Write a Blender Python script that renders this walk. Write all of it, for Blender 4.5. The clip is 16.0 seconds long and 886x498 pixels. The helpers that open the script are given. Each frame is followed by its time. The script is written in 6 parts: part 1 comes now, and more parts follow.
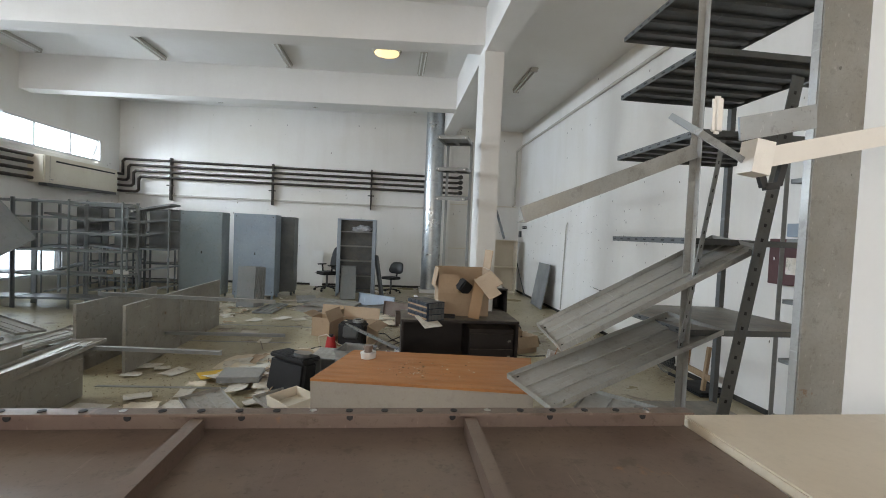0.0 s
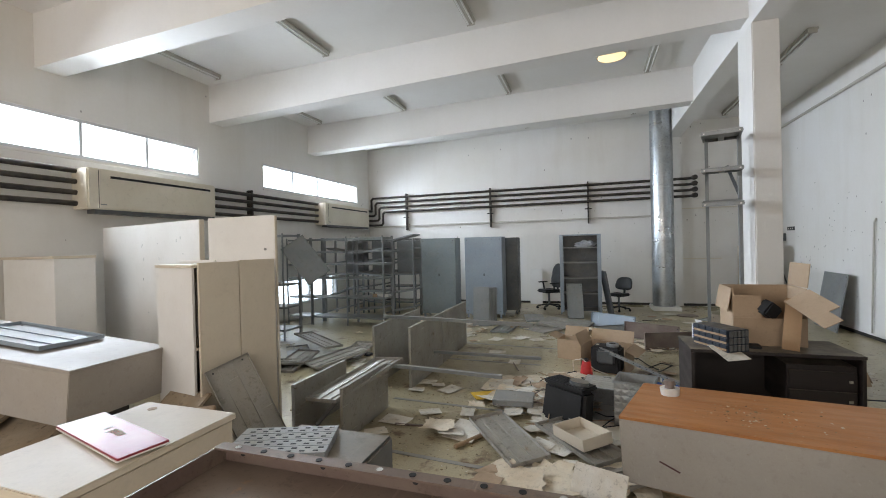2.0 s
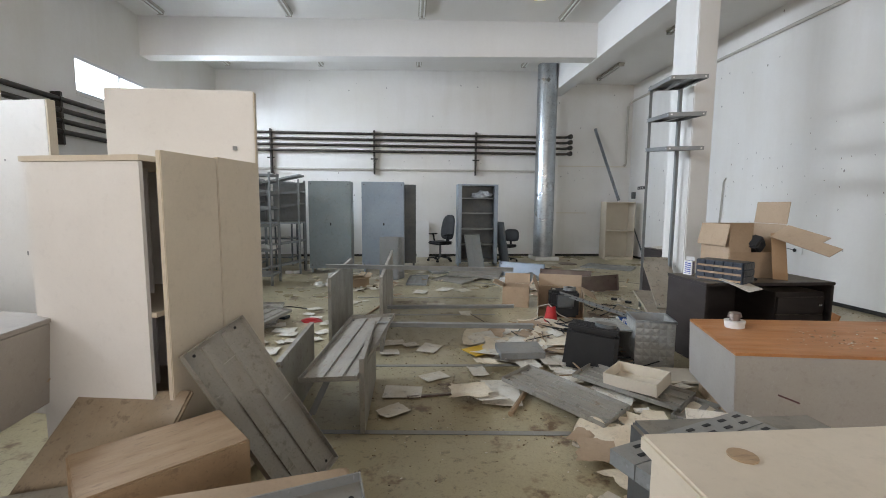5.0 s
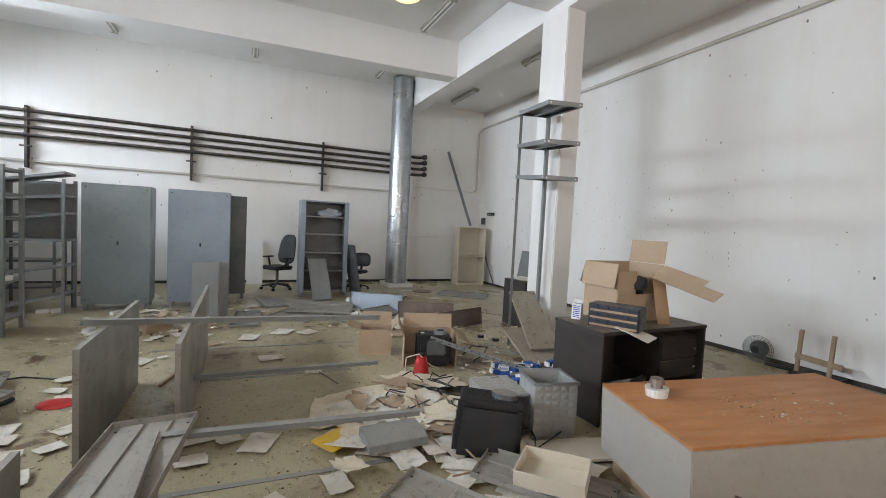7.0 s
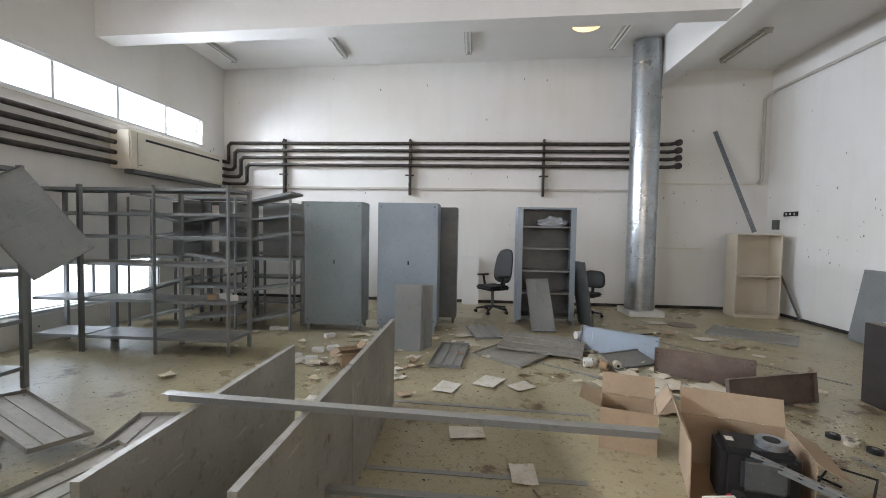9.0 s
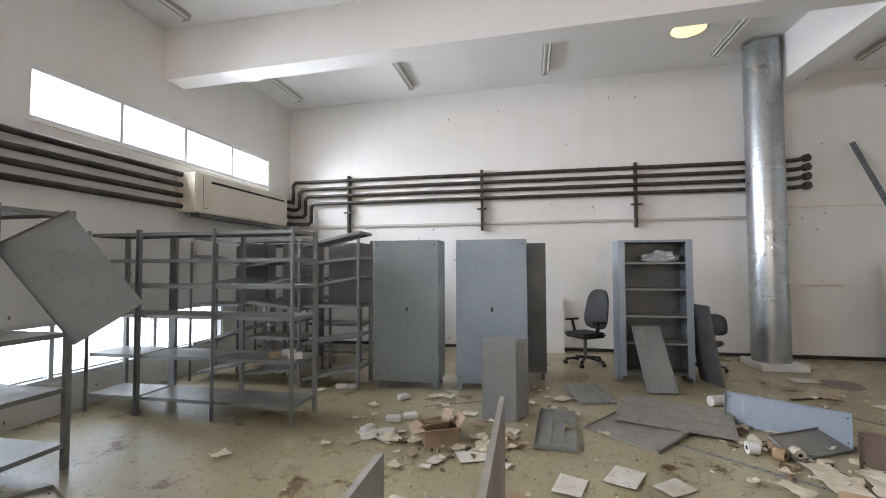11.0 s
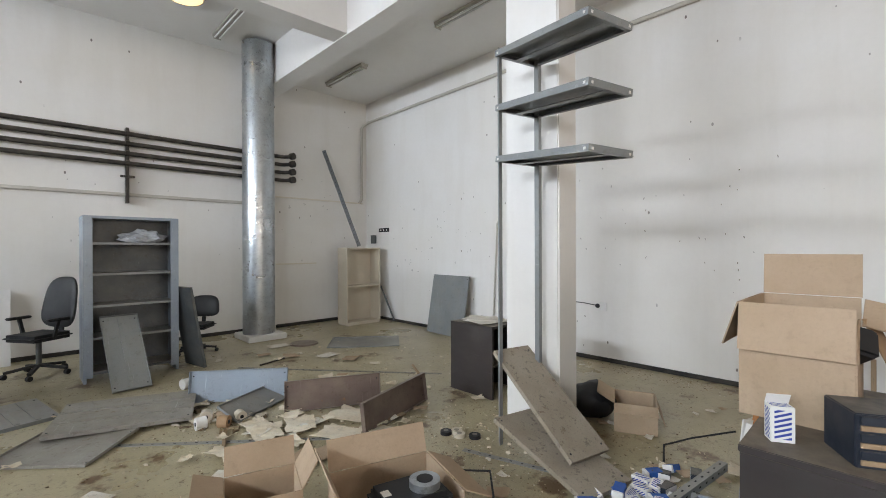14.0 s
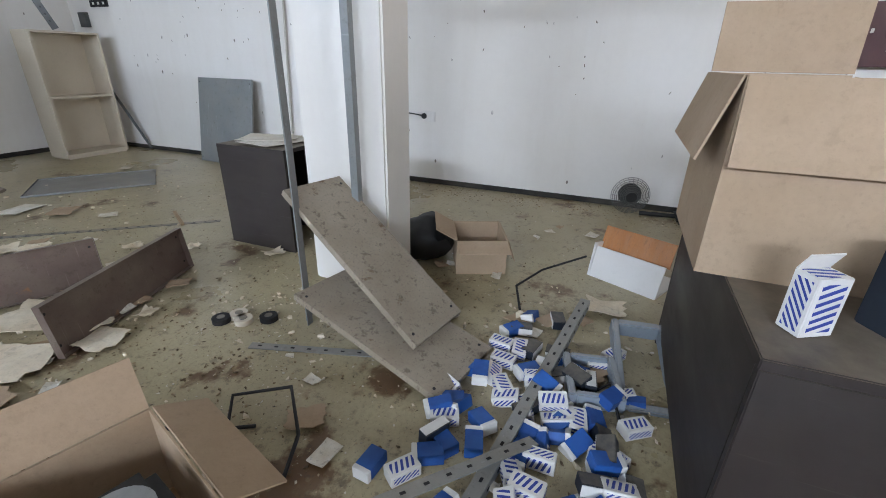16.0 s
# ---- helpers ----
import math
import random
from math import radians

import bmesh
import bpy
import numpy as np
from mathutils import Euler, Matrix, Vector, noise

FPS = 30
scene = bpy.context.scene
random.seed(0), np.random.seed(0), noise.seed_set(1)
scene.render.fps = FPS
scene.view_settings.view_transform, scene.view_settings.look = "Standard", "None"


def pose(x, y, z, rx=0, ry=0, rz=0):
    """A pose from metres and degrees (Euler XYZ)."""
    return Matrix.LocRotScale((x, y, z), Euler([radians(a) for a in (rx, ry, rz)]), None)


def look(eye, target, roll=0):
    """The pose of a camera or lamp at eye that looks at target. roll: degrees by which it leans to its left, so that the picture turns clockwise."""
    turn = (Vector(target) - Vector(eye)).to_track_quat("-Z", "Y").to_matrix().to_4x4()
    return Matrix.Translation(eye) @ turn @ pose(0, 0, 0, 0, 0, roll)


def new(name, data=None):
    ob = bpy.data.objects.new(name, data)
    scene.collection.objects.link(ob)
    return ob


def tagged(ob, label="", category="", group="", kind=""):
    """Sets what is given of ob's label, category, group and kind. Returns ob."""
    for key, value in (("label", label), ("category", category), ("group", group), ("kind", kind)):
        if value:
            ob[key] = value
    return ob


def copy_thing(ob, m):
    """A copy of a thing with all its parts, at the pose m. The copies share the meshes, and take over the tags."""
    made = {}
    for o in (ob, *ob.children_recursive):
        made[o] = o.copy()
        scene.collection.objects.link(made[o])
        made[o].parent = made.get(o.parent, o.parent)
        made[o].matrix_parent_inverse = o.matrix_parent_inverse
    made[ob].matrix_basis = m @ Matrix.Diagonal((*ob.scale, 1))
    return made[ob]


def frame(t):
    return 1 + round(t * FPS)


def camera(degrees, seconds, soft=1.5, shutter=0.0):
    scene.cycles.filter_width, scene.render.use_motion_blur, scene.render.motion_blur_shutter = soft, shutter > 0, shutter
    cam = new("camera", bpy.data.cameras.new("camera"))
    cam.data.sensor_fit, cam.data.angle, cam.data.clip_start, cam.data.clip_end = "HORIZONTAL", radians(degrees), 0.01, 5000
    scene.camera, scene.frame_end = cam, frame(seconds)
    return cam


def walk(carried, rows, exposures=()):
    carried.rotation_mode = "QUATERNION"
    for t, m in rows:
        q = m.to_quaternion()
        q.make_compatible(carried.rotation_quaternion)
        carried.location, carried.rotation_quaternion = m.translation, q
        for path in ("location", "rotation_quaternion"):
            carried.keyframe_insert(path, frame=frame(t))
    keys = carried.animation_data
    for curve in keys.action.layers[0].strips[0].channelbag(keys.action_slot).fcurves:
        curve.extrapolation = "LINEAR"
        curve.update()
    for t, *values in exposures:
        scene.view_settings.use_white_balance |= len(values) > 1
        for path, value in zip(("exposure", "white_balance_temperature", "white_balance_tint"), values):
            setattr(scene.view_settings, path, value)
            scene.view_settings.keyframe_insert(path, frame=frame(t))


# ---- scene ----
cam = camera(91.3, 16.0, soft=0.95)
PATH = [
    (0, (1.802, 1.789, 1.612), (2.024, 3.775, 1.541), 2.5),
    (0.5, (1.654, 1.817, 1.674), (1.324, 3.789, 1.684), 1.2),
    (1, (1.535, 1.849, 1.679), (0.974, 3.768, 1.689), 1.5),
    (1.5, (1.426, 1.908, 1.673), (0.788, 3.804, 1.673), 1.1),
    (2, (1.085, 1.882, 1.682), (0.445, 3.777, 1.667), -1.4),
    (2.5, (0.679, 1.861, 1.713), (0.039, 3.755, 1.691), -5.6),
    (3, (0.249, 1.899, 1.66), (-0.396, 3.792, 1.638), -5.7),
    (3.5, (-0.081, 2.001, 1.612), (-0.597, 3.932, 1.567), -4.6),
    (4, (-0.239, 2.264, 1.418), (-0.426, 4.249, 1.258), -1.8),
    (4.2, (-0.249, 2.341, 1.355), (-0.223, 4.331, 1.157), 0.8),
    (4.7, (-0.55, 2.44, 1.385), (-0.45, 4.43, 1.185), 0.5),
    (5.4, (-0.69, 2.76, 1.42), (-0.44, 4.73, 1.21), 0.1),
    (6.3, (-0.708, 3.137, 1.452), (-0.313, 5.087, 1.241), -0.2),
    (6.5, (-0.707, 3.282, 1.444), (-0.27, 5.225, 1.268), 0.6),
    (7, (-0.618, 3.667, 1.485), (0.227, 5.477, 1.382), 2.9),
    (7.5, (-0.337, 4.087, 1.459), (0.459, 5.922, 1.439), 4.9),
    (8, (-0.167, 4.464, 1.464), (0.578, 6.32, 1.433), 5.4),
    (8.5, (-0.188, 4.959, 1.486), (0.285, 6.901, 1.424), 4.7),
    (9, (-0.275, 5.414, 1.469), (-0.417, 7.407, 1.385), 1.0),
    (9.2, (-0.313, 5.478, 1.419), (-0.637, 7.451, 1.35), 0.5),
    (11.3, (-0.781, 6.277, 1.562), (-1.168, 8.237, 1.655), -0.2),
    (11.5, (-0.752, 6.283, 1.57), (-0.96, 8.269, 1.671), 0.0),
    (12, (-0.651, 6.266, 1.578), (-0.348, 8.239, 1.706), 1.4),
    (12.5, (-0.577, 6.243, 1.601), (0.13, 8.108, 1.742), 0.1),
    (13, (-0.46, 6.212, 1.588), (0.593, 7.907, 1.727), -0.9),
    (13.5, (-0.202, 6.217, 1.522), (1.088, 7.741, 1.637), 0.4),
    (14, (-0.049, 6.252, 1.487), (1.343, 7.688, 1.485), -0.2),
    (14.5, (0.096, 6.509, 1.416), (1.811, 7.533, 1.322), 2.7),
    (15, (0.276, 6.706, 1.406), (2.128, 7.443, 1.238), 3.4),
    (15.5, (0.715, 6.817, 1.366), (2.482, 7.709, 1.08), 2.4),
    (16, (1.028, 6.98, 1.256), (2.737, 7.65, 0.463), 1.2),
]
walk(cam, [(t, look(eye, target, roll)) for t, eye, target, roll in PATH],
     [(0, -0.01, 6900, 13), (0.5, 0.19, 6850, 13), (1.5, 0.05, 7050, 14), (2.5, 0.05, 6700, 15), (4.2, 0.05, 6750, 15), (6.3, 0.18, 6900, 16), (8, 0.13, 7050, 17), (9, 0.19, 7050, 18), (11.3, 0.23, 7250, 20), (12.3, 0.19, 7600, 20), (13.5, 0.31, 7250, 18), (14.5, 0.19, 6950, 16), (15, 0.15, 6800, 16), (15.5, 0.15, 6900, 17), (16, 0.27, 6550, 17)])


# ---- world, sun, large lights ----
world = bpy.data.worlds.new("sky_world")
scene.world = world
world.use_nodes = True
wn = world.node_tree.nodes
sky = wn.new("ShaderNodeTexSky")
sky.sky_type = "NISHITA"
sky.sun_disc = False
sky.sun_elevation, sky.sun_rotation = radians(58), radians(110)
world.node_tree.links.new(sky.outputs[0], wn["Background"].inputs[0])
wn["Background"].inputs[1].default_value = 0.15

sun = new("sun", bpy.data.lights.new("sun", "SUN"))
sun.data.energy, sun.data.angle, sun.data.color = 3.5, radians(0.5), (1.0, 0.96, 0.9)
sun.matrix_world = look((20, -7, 34), (0, 0, 0))


def window_light(name, x, y, z, tx, ty, tz, w, h, power, color):
    lamp = new(name, bpy.data.lights.new(name, "AREA"))
    lamp.data.shape, lamp.data.size, lamp.data.size_y = "RECTANGLE", w, h
    lamp.data.energy, lamp.data.color = power, color
    lamp.matrix_world = look((x, y, z), (tx, ty, tz))
    return lamp


XW, XE, YN, YS = -5.60, 5.42, 14.33, -1.6
for wy, wl in ((6.07, 3.6), (11.6, 3.9)):
    lamp = window_light("window_and_fill_daylight", XW - 0.14, wy, 3.295, 0, wy, 1.5, wl, 0.5, 205, (0.70, 0.85, 1.0))
    lamp.data.spread = radians(125)
window_light("window_and_fill_daylight", XW - 0.12, 10.5, 0.68, 0, 10.5, 0.5, 3.6, 0.55, 26, (0.68, 0.84, 1.0))
# Two warm fill lamps added in assumed openings, out of view behind the camera.
for wx in (-3.0, 2.0):
    window_light("window_and_fill_daylight", wx, YS - 0.1, 2.2, wx, 6, 2.5, 3.4, 2.0, 102, (1.0, 0.96, 0.9))


# ---- materials ----
def ramp(nt, fac, stops):
    r = nt.nodes.new("ShaderNodeValToRGB")
    els = r.color_ramp.elements
    while len(els) < len(stops):
        els.new(0.5)
    for e, (p, c) in zip(els, stops):
        e.position, e.color = p, (*c, 1) if len(c) == 3 else c
    nt.links.new(fac, r.inputs[0])
    return r.outputs[0]


def noise_tex(nt, vec, scale, detail=4, rough=0.55, kind="ShaderNodeTexNoise"):
    n = nt.nodes.new(kind)
    n.inputs["Scale"].default_value = scale
    if kind == "ShaderNodeTexNoise":
        n.inputs["Detail"].default_value, n.inputs["Roughness"].default_value = detail, rough
    nt.links.new(vec, n.inputs["Vector"])
    return n


def mix(nt, fac, a, b):
    m = nt.nodes.new("ShaderNodeMix")
    m.data_type = "RGBA"
    for sock, v in ((m.inputs[0], fac), (m.inputs[6], a), (m.inputs[7], b)):
        if isinstance(v, (int, float)):
            sock.default_value = v
        elif isinstance(v, tuple):
            sock.default_value = (*v, 1)
        else:
            nt.links.new(v, sock)
    return m.outputs[2]


def surface(name, base, second=None, rough=0.5, metal=0.0, big=1.2, fine=40, bump=0.1, spot=None, spot_amount=0.0, spot_scale=6, dust=0.0, vary=0.12, stretch=(1, 1, 1), grime=0.0, settle=0.0, scratch=0.0):
    """A worn surface: base drifting to second, spots of wear, a film of dust, fine relief."""
    m = bpy.data.materials.new(name)
    m.use_nodes = True
    nt = m.node_tree
    bsdf = nt.nodes["Principled BSDF"]
    tc = nt.nodes.new("ShaderNodeTexCoord")
    mp = nt.nodes.new("ShaderNodeMapping")
    mp.inputs["Scale"].default_value = stretch
    oi = nt.nodes.new("ShaderNodeObjectInfo")
    add = nt.nodes.new("ShaderNodeVectorMath")
    add.operation = "MULTIPLY_ADD"
    nt.links.new(oi.outputs["Random"], add.inputs[0])
    add.inputs[1].default_value = (37, 61, 23)
    nt.links.new(tc.outputs["Object"], add.inputs[2])
    nt.links.new(add.outputs[0], mp.inputs["Vector"])
    vec = mp.outputs[0]
    second = second or tuple(c * (1 - vary * 1.6) for c in base)
    n1 = noise_tex(nt, vec, big, 5)
    col = mix(nt, ramp(nt, n1.outputs[0], [(0.35, (0, 0, 0)), (0.68, (1, 1, 1))]), base, second)
    n2 = noise_tex(nt, vec, fine, 3, 0.7)
    col = mix(nt, ramp(nt, n2.outputs[0], [(0.42, (0, 0, 0)), (0.75, (vary * 3,) * 3)]), col, tuple(c * 0.62 for c in base))
    if spot and spot_amount:
        n3 = noise_tex(nt, vec, spot_scale, 6, 0.65)
        col = mix(nt, ramp(nt, n3.outputs[0], [(0.74 - spot_amount, (0, 0, 0)), (0.80 - spot_amount, (1, 1, 1))]), col, spot)
    if dust:
        n4 = noise_tex(nt, vec, big * 2.3, 6, 0.6)
        col = mix(nt, ramp(nt, n4.outputs[0], [(0.4, (0, 0, 0)), (0.7, (dust,) * 3)]), col, (0.34, 0.29, 0.22))
    if scratch:
        sm = nt.nodes.new("ShaderNodeMapping")
        sm.inputs["Scale"].default_value = (70, 3, 26)
        sm.inputs["Rotation"].default_value = (0.2, 0.3, 0.5)
        nt.links.new(vec, sm.inputs["Vector"])
        n6 = noise_tex(nt, sm.outputs[0], 1.0, 3, 0.6)
        col = mix(nt, ramp(nt, n6.outputs[0], [(0.66, (0, 0, 0)), (0.70, (scratch,) * 3)]), col, tuple(min(0.8, c * 1.7 + 0.05) for c in base))
    if settle:
        geo = nt.nodes.new("ShaderNodeNewGeometry")
        sep = nt.nodes.new("ShaderNodeSeparateXYZ")
        nt.links.new(geo.outputs["Normal"], sep.inputs[0])
        up = ramp(nt, sep.outputs[2], [(0.45, (0, 0, 0)), (0.85, (1, 1, 1))])
        n7 = noise_tex(nt, vec, big * 3, 6, 0.65)
        col = mix(nt, mix(nt, up, (0, 0, 0), ramp(nt, n7.outputs[0], [(0.3, (settle * 0.35,) * 3), (0.62, (settle,) * 3)])), col, (0.36, 0.3, 0.22))
    if grime:
        n5 = noise_tex(nt, vec, 17, 8, 0.72)
        col = mix(nt, ramp(nt, n5.outputs[0], [(0.56, (0, 0, 0)), (0.63, (grime,) * 3)]), col, (0.07, 0.048, 0.03))
        n8 = noise_tex(nt, vec, 95, 4, 0.7)
        col = mix(nt, ramp(nt, n8.outputs[0], [(0.6, (0, 0, 0)), (0.66, (grime * 0.9,) * 3)]), col, (0.06, 0.045, 0.03))
    nt.links.new(col, bsdf.inputs["Base Color"])
    rr = ramp(nt, n1.outputs[0], [(0.3, (max(0.05, rough - 0.1),) * 3), (0.7, (min(1, rough + 0.12),) * 3)])
    nt.links.new(rr, bsdf.inputs["Roughness"])
    bsdf.inputs["Metallic"].default_value = metal
    if bump:
        b = nt.nodes.new("ShaderNodeBump")
        b.inputs["Strength"].default_value, b.inputs["Distance"].default_value = bump, 0.01
        nt.links.new(n2.outputs[0], b.inputs["Height"])
        nt.links.new(b.outputs[0], bsdf.inputs["Normal"])
    return m


def plaster(name, base, second, chips=0.0, streak=0.35):
    """Painted plaster with faint stains, streaks and small dark chips."""
    m = surface(name, base, second, rough=0.75, big=0.45, fine=18, bump=0.12, vary=0.02)
    nt = m.node_tree
    bsdf = nt.nodes["Principled BSDF"]
    vec = next(n for n in nt.nodes if n.type == "MAPPING").outputs[0]
    col = bsdf.inputs["Base Color"].links[0].from_socket
    st = nt.nodes.new("ShaderNodeMapping")
    st.inputs["Scale"].default_value = (3.2, 3.2, 0.35)
    nt.links.new(vec, st.inputs["Vector"])
    n = noise_tex(nt, st.outputs[0], 1.0, 5, 0.6)
    col = mix(nt, ramp(nt, n.outputs[0], [(0.5, (0, 0, 0)), (0.8, (streak,) * 3)]), col, (0.55, 0.5, 0.42))
    if chips:
        cm = nt.nodes.new("ShaderNodeMapping")
        cm.inputs["Scale"].default_value = (5.2, 5.2, 3.0)
        nt.links.new(vec, cm.inputs["Vector"])
        v = noise_tex(nt, cm.outputs[0], 1.0, kind="ShaderNodeTexVoronoi")
        big = noise_tex(nt, vec, 0.8, 3)
        less = ramp(nt, v.outputs["Distance"], [(chips, (1, 1, 1)), (chips + 0.015, (0, 0, 0))])
        where = ramp(nt, big.outputs[0], [(0.5, (0, 0, 0)), (0.54, (1, 1, 1))])
        col = mix(nt, mix(nt, where, (0, 0, 0), less), col, (0.2, 0.18, 0.16))
    nt.links.new(col, bsdf.inputs["Base Color"])
    return m


WALL = plaster("wall_paint", (0.785, 0.77, 0.745), (0.72, 0.69, 0.635), 0.055, 0.22)
CEIL = plaster("ceiling_paint", (0.80, 0.785, 0.765), (0.75, 0.73, 0.695), streak=0.08)
FLOOR = surface("floor_epoxy", (0.445, 0.38, 0.235), (0.335, 0.275, 0.16), rough=0.33, big=0.9, fine=60, bump=0.06, spot=(0.13, 0.068, 0.028), spot_amount=0.145, spot_scale=2.2, dust=0.25, vary=0.2, grime=0.5)
SKIRT = surface("black_skirting", (0.018, 0.017, 0.015), rough=0.75, dust=0.15)
GREY = surface("grey_painted_steel", (0.245, 0.26, 0.265), (0.205, 0.218, 0.222), rough=0.4, metal=0.15, big=2, fine=90, bump=0.03, spot=(0.13, 0.075, 0.04), spot_amount=0.05, spot_scale=9, dust=0.18, vary=0.08, grime=0.2, settle=0.35, scratch=0.3)
SLATE = surface("slate_painted_steel", (0.225, 0.265, 0.28), (0.19, 0.225, 0.238), rough=0.38, metal=0.12, big=2, fine=90, bump=0.03, spot=(0.12, 0.085, 0.055), spot_amount=0.05, spot_scale=9, dust=0.12, vary=0.08, grime=0.22, settle=0.35, scratch=0.35)
CAKED = surface("dust_caked_steel", (0.33, 0.275, 0.21), (0.25, 0.2, 0.145), rough=0.65, big=3, fine=80, bump=0.06, spot=(0.14, 0.085, 0.045), spot_amount=0.09, spot_scale=10, vary=0.14, grime=0.6)
DUSTY = surface("dusty_grey_steel", (0.33, 0.315, 0.285), (0.27, 0.255, 0.225), rough=0.46, metal=0.15, big=3, fine=90, bump=0.04, spot=(0.16, 0.085, 0.038), spot_amount=0.09, spot_scale=6, dust=0.3, vary=0.12, grime=0.35, settle=0.2, scratch=0.4)
# Dirty white laminate; base about half of WHITE, with the fronts' shade put in.
DIRTYSHADEDWHITE = surface("dirty_shaded_white_laminate", (0.38, 0.35, 0.315), (0.335, 0.305, 0.27), rough=0.5, big=1.6, fine=60, bump=0.02, spot=(0.25, 0.2, 0.15), spot_amount=0.02, spot_scale=9, dust=0.2, vary=0.05, grime=0.1, scratch=0.1)
BLUE = surface("blue_grey_steel", (0.28, 0.33, 0.38), (0.235, 0.285, 0.335), rough=0.38, metal=0.1, big=2, fine=90, bump=0.03, spot=(0.13, 0.1, 0.07), spot_amount=0.03, spot_scale=9, dust=0.12, vary=0.06, grime=0.16, settle=0.4, scratch=0.4)
DARKGREY = surface("dark_grey_steel", (0.10, 0.11, 0.115), (0.075, 0.083, 0.086), rough=0.45, metal=0.2, big=2, fine=80, bump=0.03, dust=0.15, vary=0.08, grime=0.3, settle=0.6, scratch=0.4)
BROWNSTEEL = surface("brown_steel", (0.17, 0.118, 0.098), (0.13, 0.09, 0.076), rough=0.34, metal=0.2, big=2, fine=70, bump=0.03, spot=(0.26, 0.125, 0.055), spot_amount=0.1, spot_scale=8, dust=0.25, vary=0.1, grime=0.4, settle=0.15, scratch=0.3)
GALV = surface("galvanised_steel", (0.5, 0.53, 0.55), (0.36, 0.39, 0.41), rough=0.33, metal=0.9, big=3, fine=25, bump=0.03, spot=(0.3, 0.22, 0.14), spot_amount=0.06, spot_scale=6, dust=0.2, vary=0.14, grime=0.3, scratch=0.3)
CREAM = surface("cream_laminate", (0.62, 0.55, 0.44), (0.57, 0.495, 0.39), rough=0.5, big=1.5, fine=60, bump=0.02, spot=(0.36, 0.27, 0.17), spot_amount=0.02, spot_scale=8, dust=0.12, vary=0.04, grime=0.06)
WHITE = surface("white_laminate", (0.76, 0.75, 0.725), (0.70, 0.68, 0.645), rough=0.45, big=1.2, fine=60, bump=0.02, spot=(0.4, 0.36, 0.3), spot_amount=0.015, spot_scale=9, dust=0.08, vary=0.02, grime=0.04)
ORANGE = surface("orange_wood_top", (0.47, 0.185, 0.05), (0.39, 0.145, 0.038), rough=0.5, big=2, fine=45, bump=0.05, spot=(0.5, 0.33, 0.2), spot_amount=0.06, spot_scale=12, dust=0.2, vary=0.1, stretch=(1, 5, 1), grime=0.3)
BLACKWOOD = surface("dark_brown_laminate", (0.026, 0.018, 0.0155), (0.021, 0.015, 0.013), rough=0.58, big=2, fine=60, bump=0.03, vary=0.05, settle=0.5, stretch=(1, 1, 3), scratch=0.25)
BLACK = surface("black_plastic", (0.009, 0.009, 0.01), rough=0.6, big=3, fine=60, bump=0.05)
PIPE = surface("black_pipe", (0.02, 0.016, 0.014), rough=0.42, metal=0.1, big=3, fine=30, bump=0.04, dust=0.15, settle=0.5)
CARD = surface("brown_cardboard", (0.42, 0.305, 0.205), (0.36, 0.255, 0.165), rough=0.85, big=2.5, fine=60, bump=0.08, vary=0.08, spot=(0.24, 0.15, 0.08), spot_amount=0.05, spot_scale=6, grime=0.12)
CARD_IN = surface("cardboard_inside", (0.36, 0.225, 0.125), (0.31, 0.19, 0.1), rough=0.85, big=2.5, fine=60, bump=0.06, vary=0.06)
PAPER = surface("white_paper", (0.72, 0.69, 0.62), (0.60, 0.53, 0.42), rough=0.85, big=6, fine=50, bump=0.06, spot=(0.36, 0.25, 0.14), spot_amount=0.08, spot_scale=9, vary=0.06, grime=0.35)
TANPAPER = surface("stained_paper", (0.66, 0.55, 0.4), (0.72, 0.65, 0.52), rough=0.85, big=6, fine=40, bump=0.08, spot=(0.36, 0.22, 0.11), spot_amount=0.08, spot_scale=8, vary=0.1, grime=0.22)
RED = surface("dark_red_board", (0.33, 0.035, 0.05), (0.28, 0.035, 0.05), rough=0.4, big=3, fine=60, bump=0.02, dust=0.1, vary=0.05)
ACWHITE = surface("air_conditioner_plastic", (0.70, 0.645, 0.54), (0.64, 0.58, 0.47), rough=0.4, big=2, fine=50, bump=0.01, vary=0.03, grime=0.1)
LAMPWHITE = surface("lamp_housing", (0.5, 0.47, 0.41), rough=0.5, big=4, fine=50, bump=0.02, vary=0.05)
ALU = surface("aluminium_frame", (0.7, 0.71, 0.72), rough=0.4, metal=0.3, big=3, fine=60, bump=0.02, vary=0.04)
CONCRETE = surface("outside_ground", (0.42, 0.39, 0.33), (0.34, 0.31, 0.26), rough=0.9, big=0.3, fine=12, bump=0.1, vary=0.08)
BLUECARD = surface("blue_card", (0.015, 0.1, 0.36), (0.01, 0.06, 0.24), rough=0.55, big=8, fine=60, bump=0.02, vary=0.06)
NAVY = surface("navy_card", (0.012, 0.019, 0.031), rough=0.5, big=8, fine=60, bump=0.02, vary=0.06, settle=0.3)
YELLOW = surface("yellow_plastic", (0.72, 0.45, 0.04), rough=0.5, big=5, fine=60, bump=0.02)
REDPL = surface("red_plastic", (0.5, 0.02, 0.02), rough=0.4, big=5, fine=60, bump=0.02)
CHIPWOOD = surface("raw_wood", (0.36, 0.25, 0.15), (0.29, 0.19, 0.11), rough=0.7, big=3, fine=50, bump=0.06, stretch=(1, 6, 1), grime=0.3)
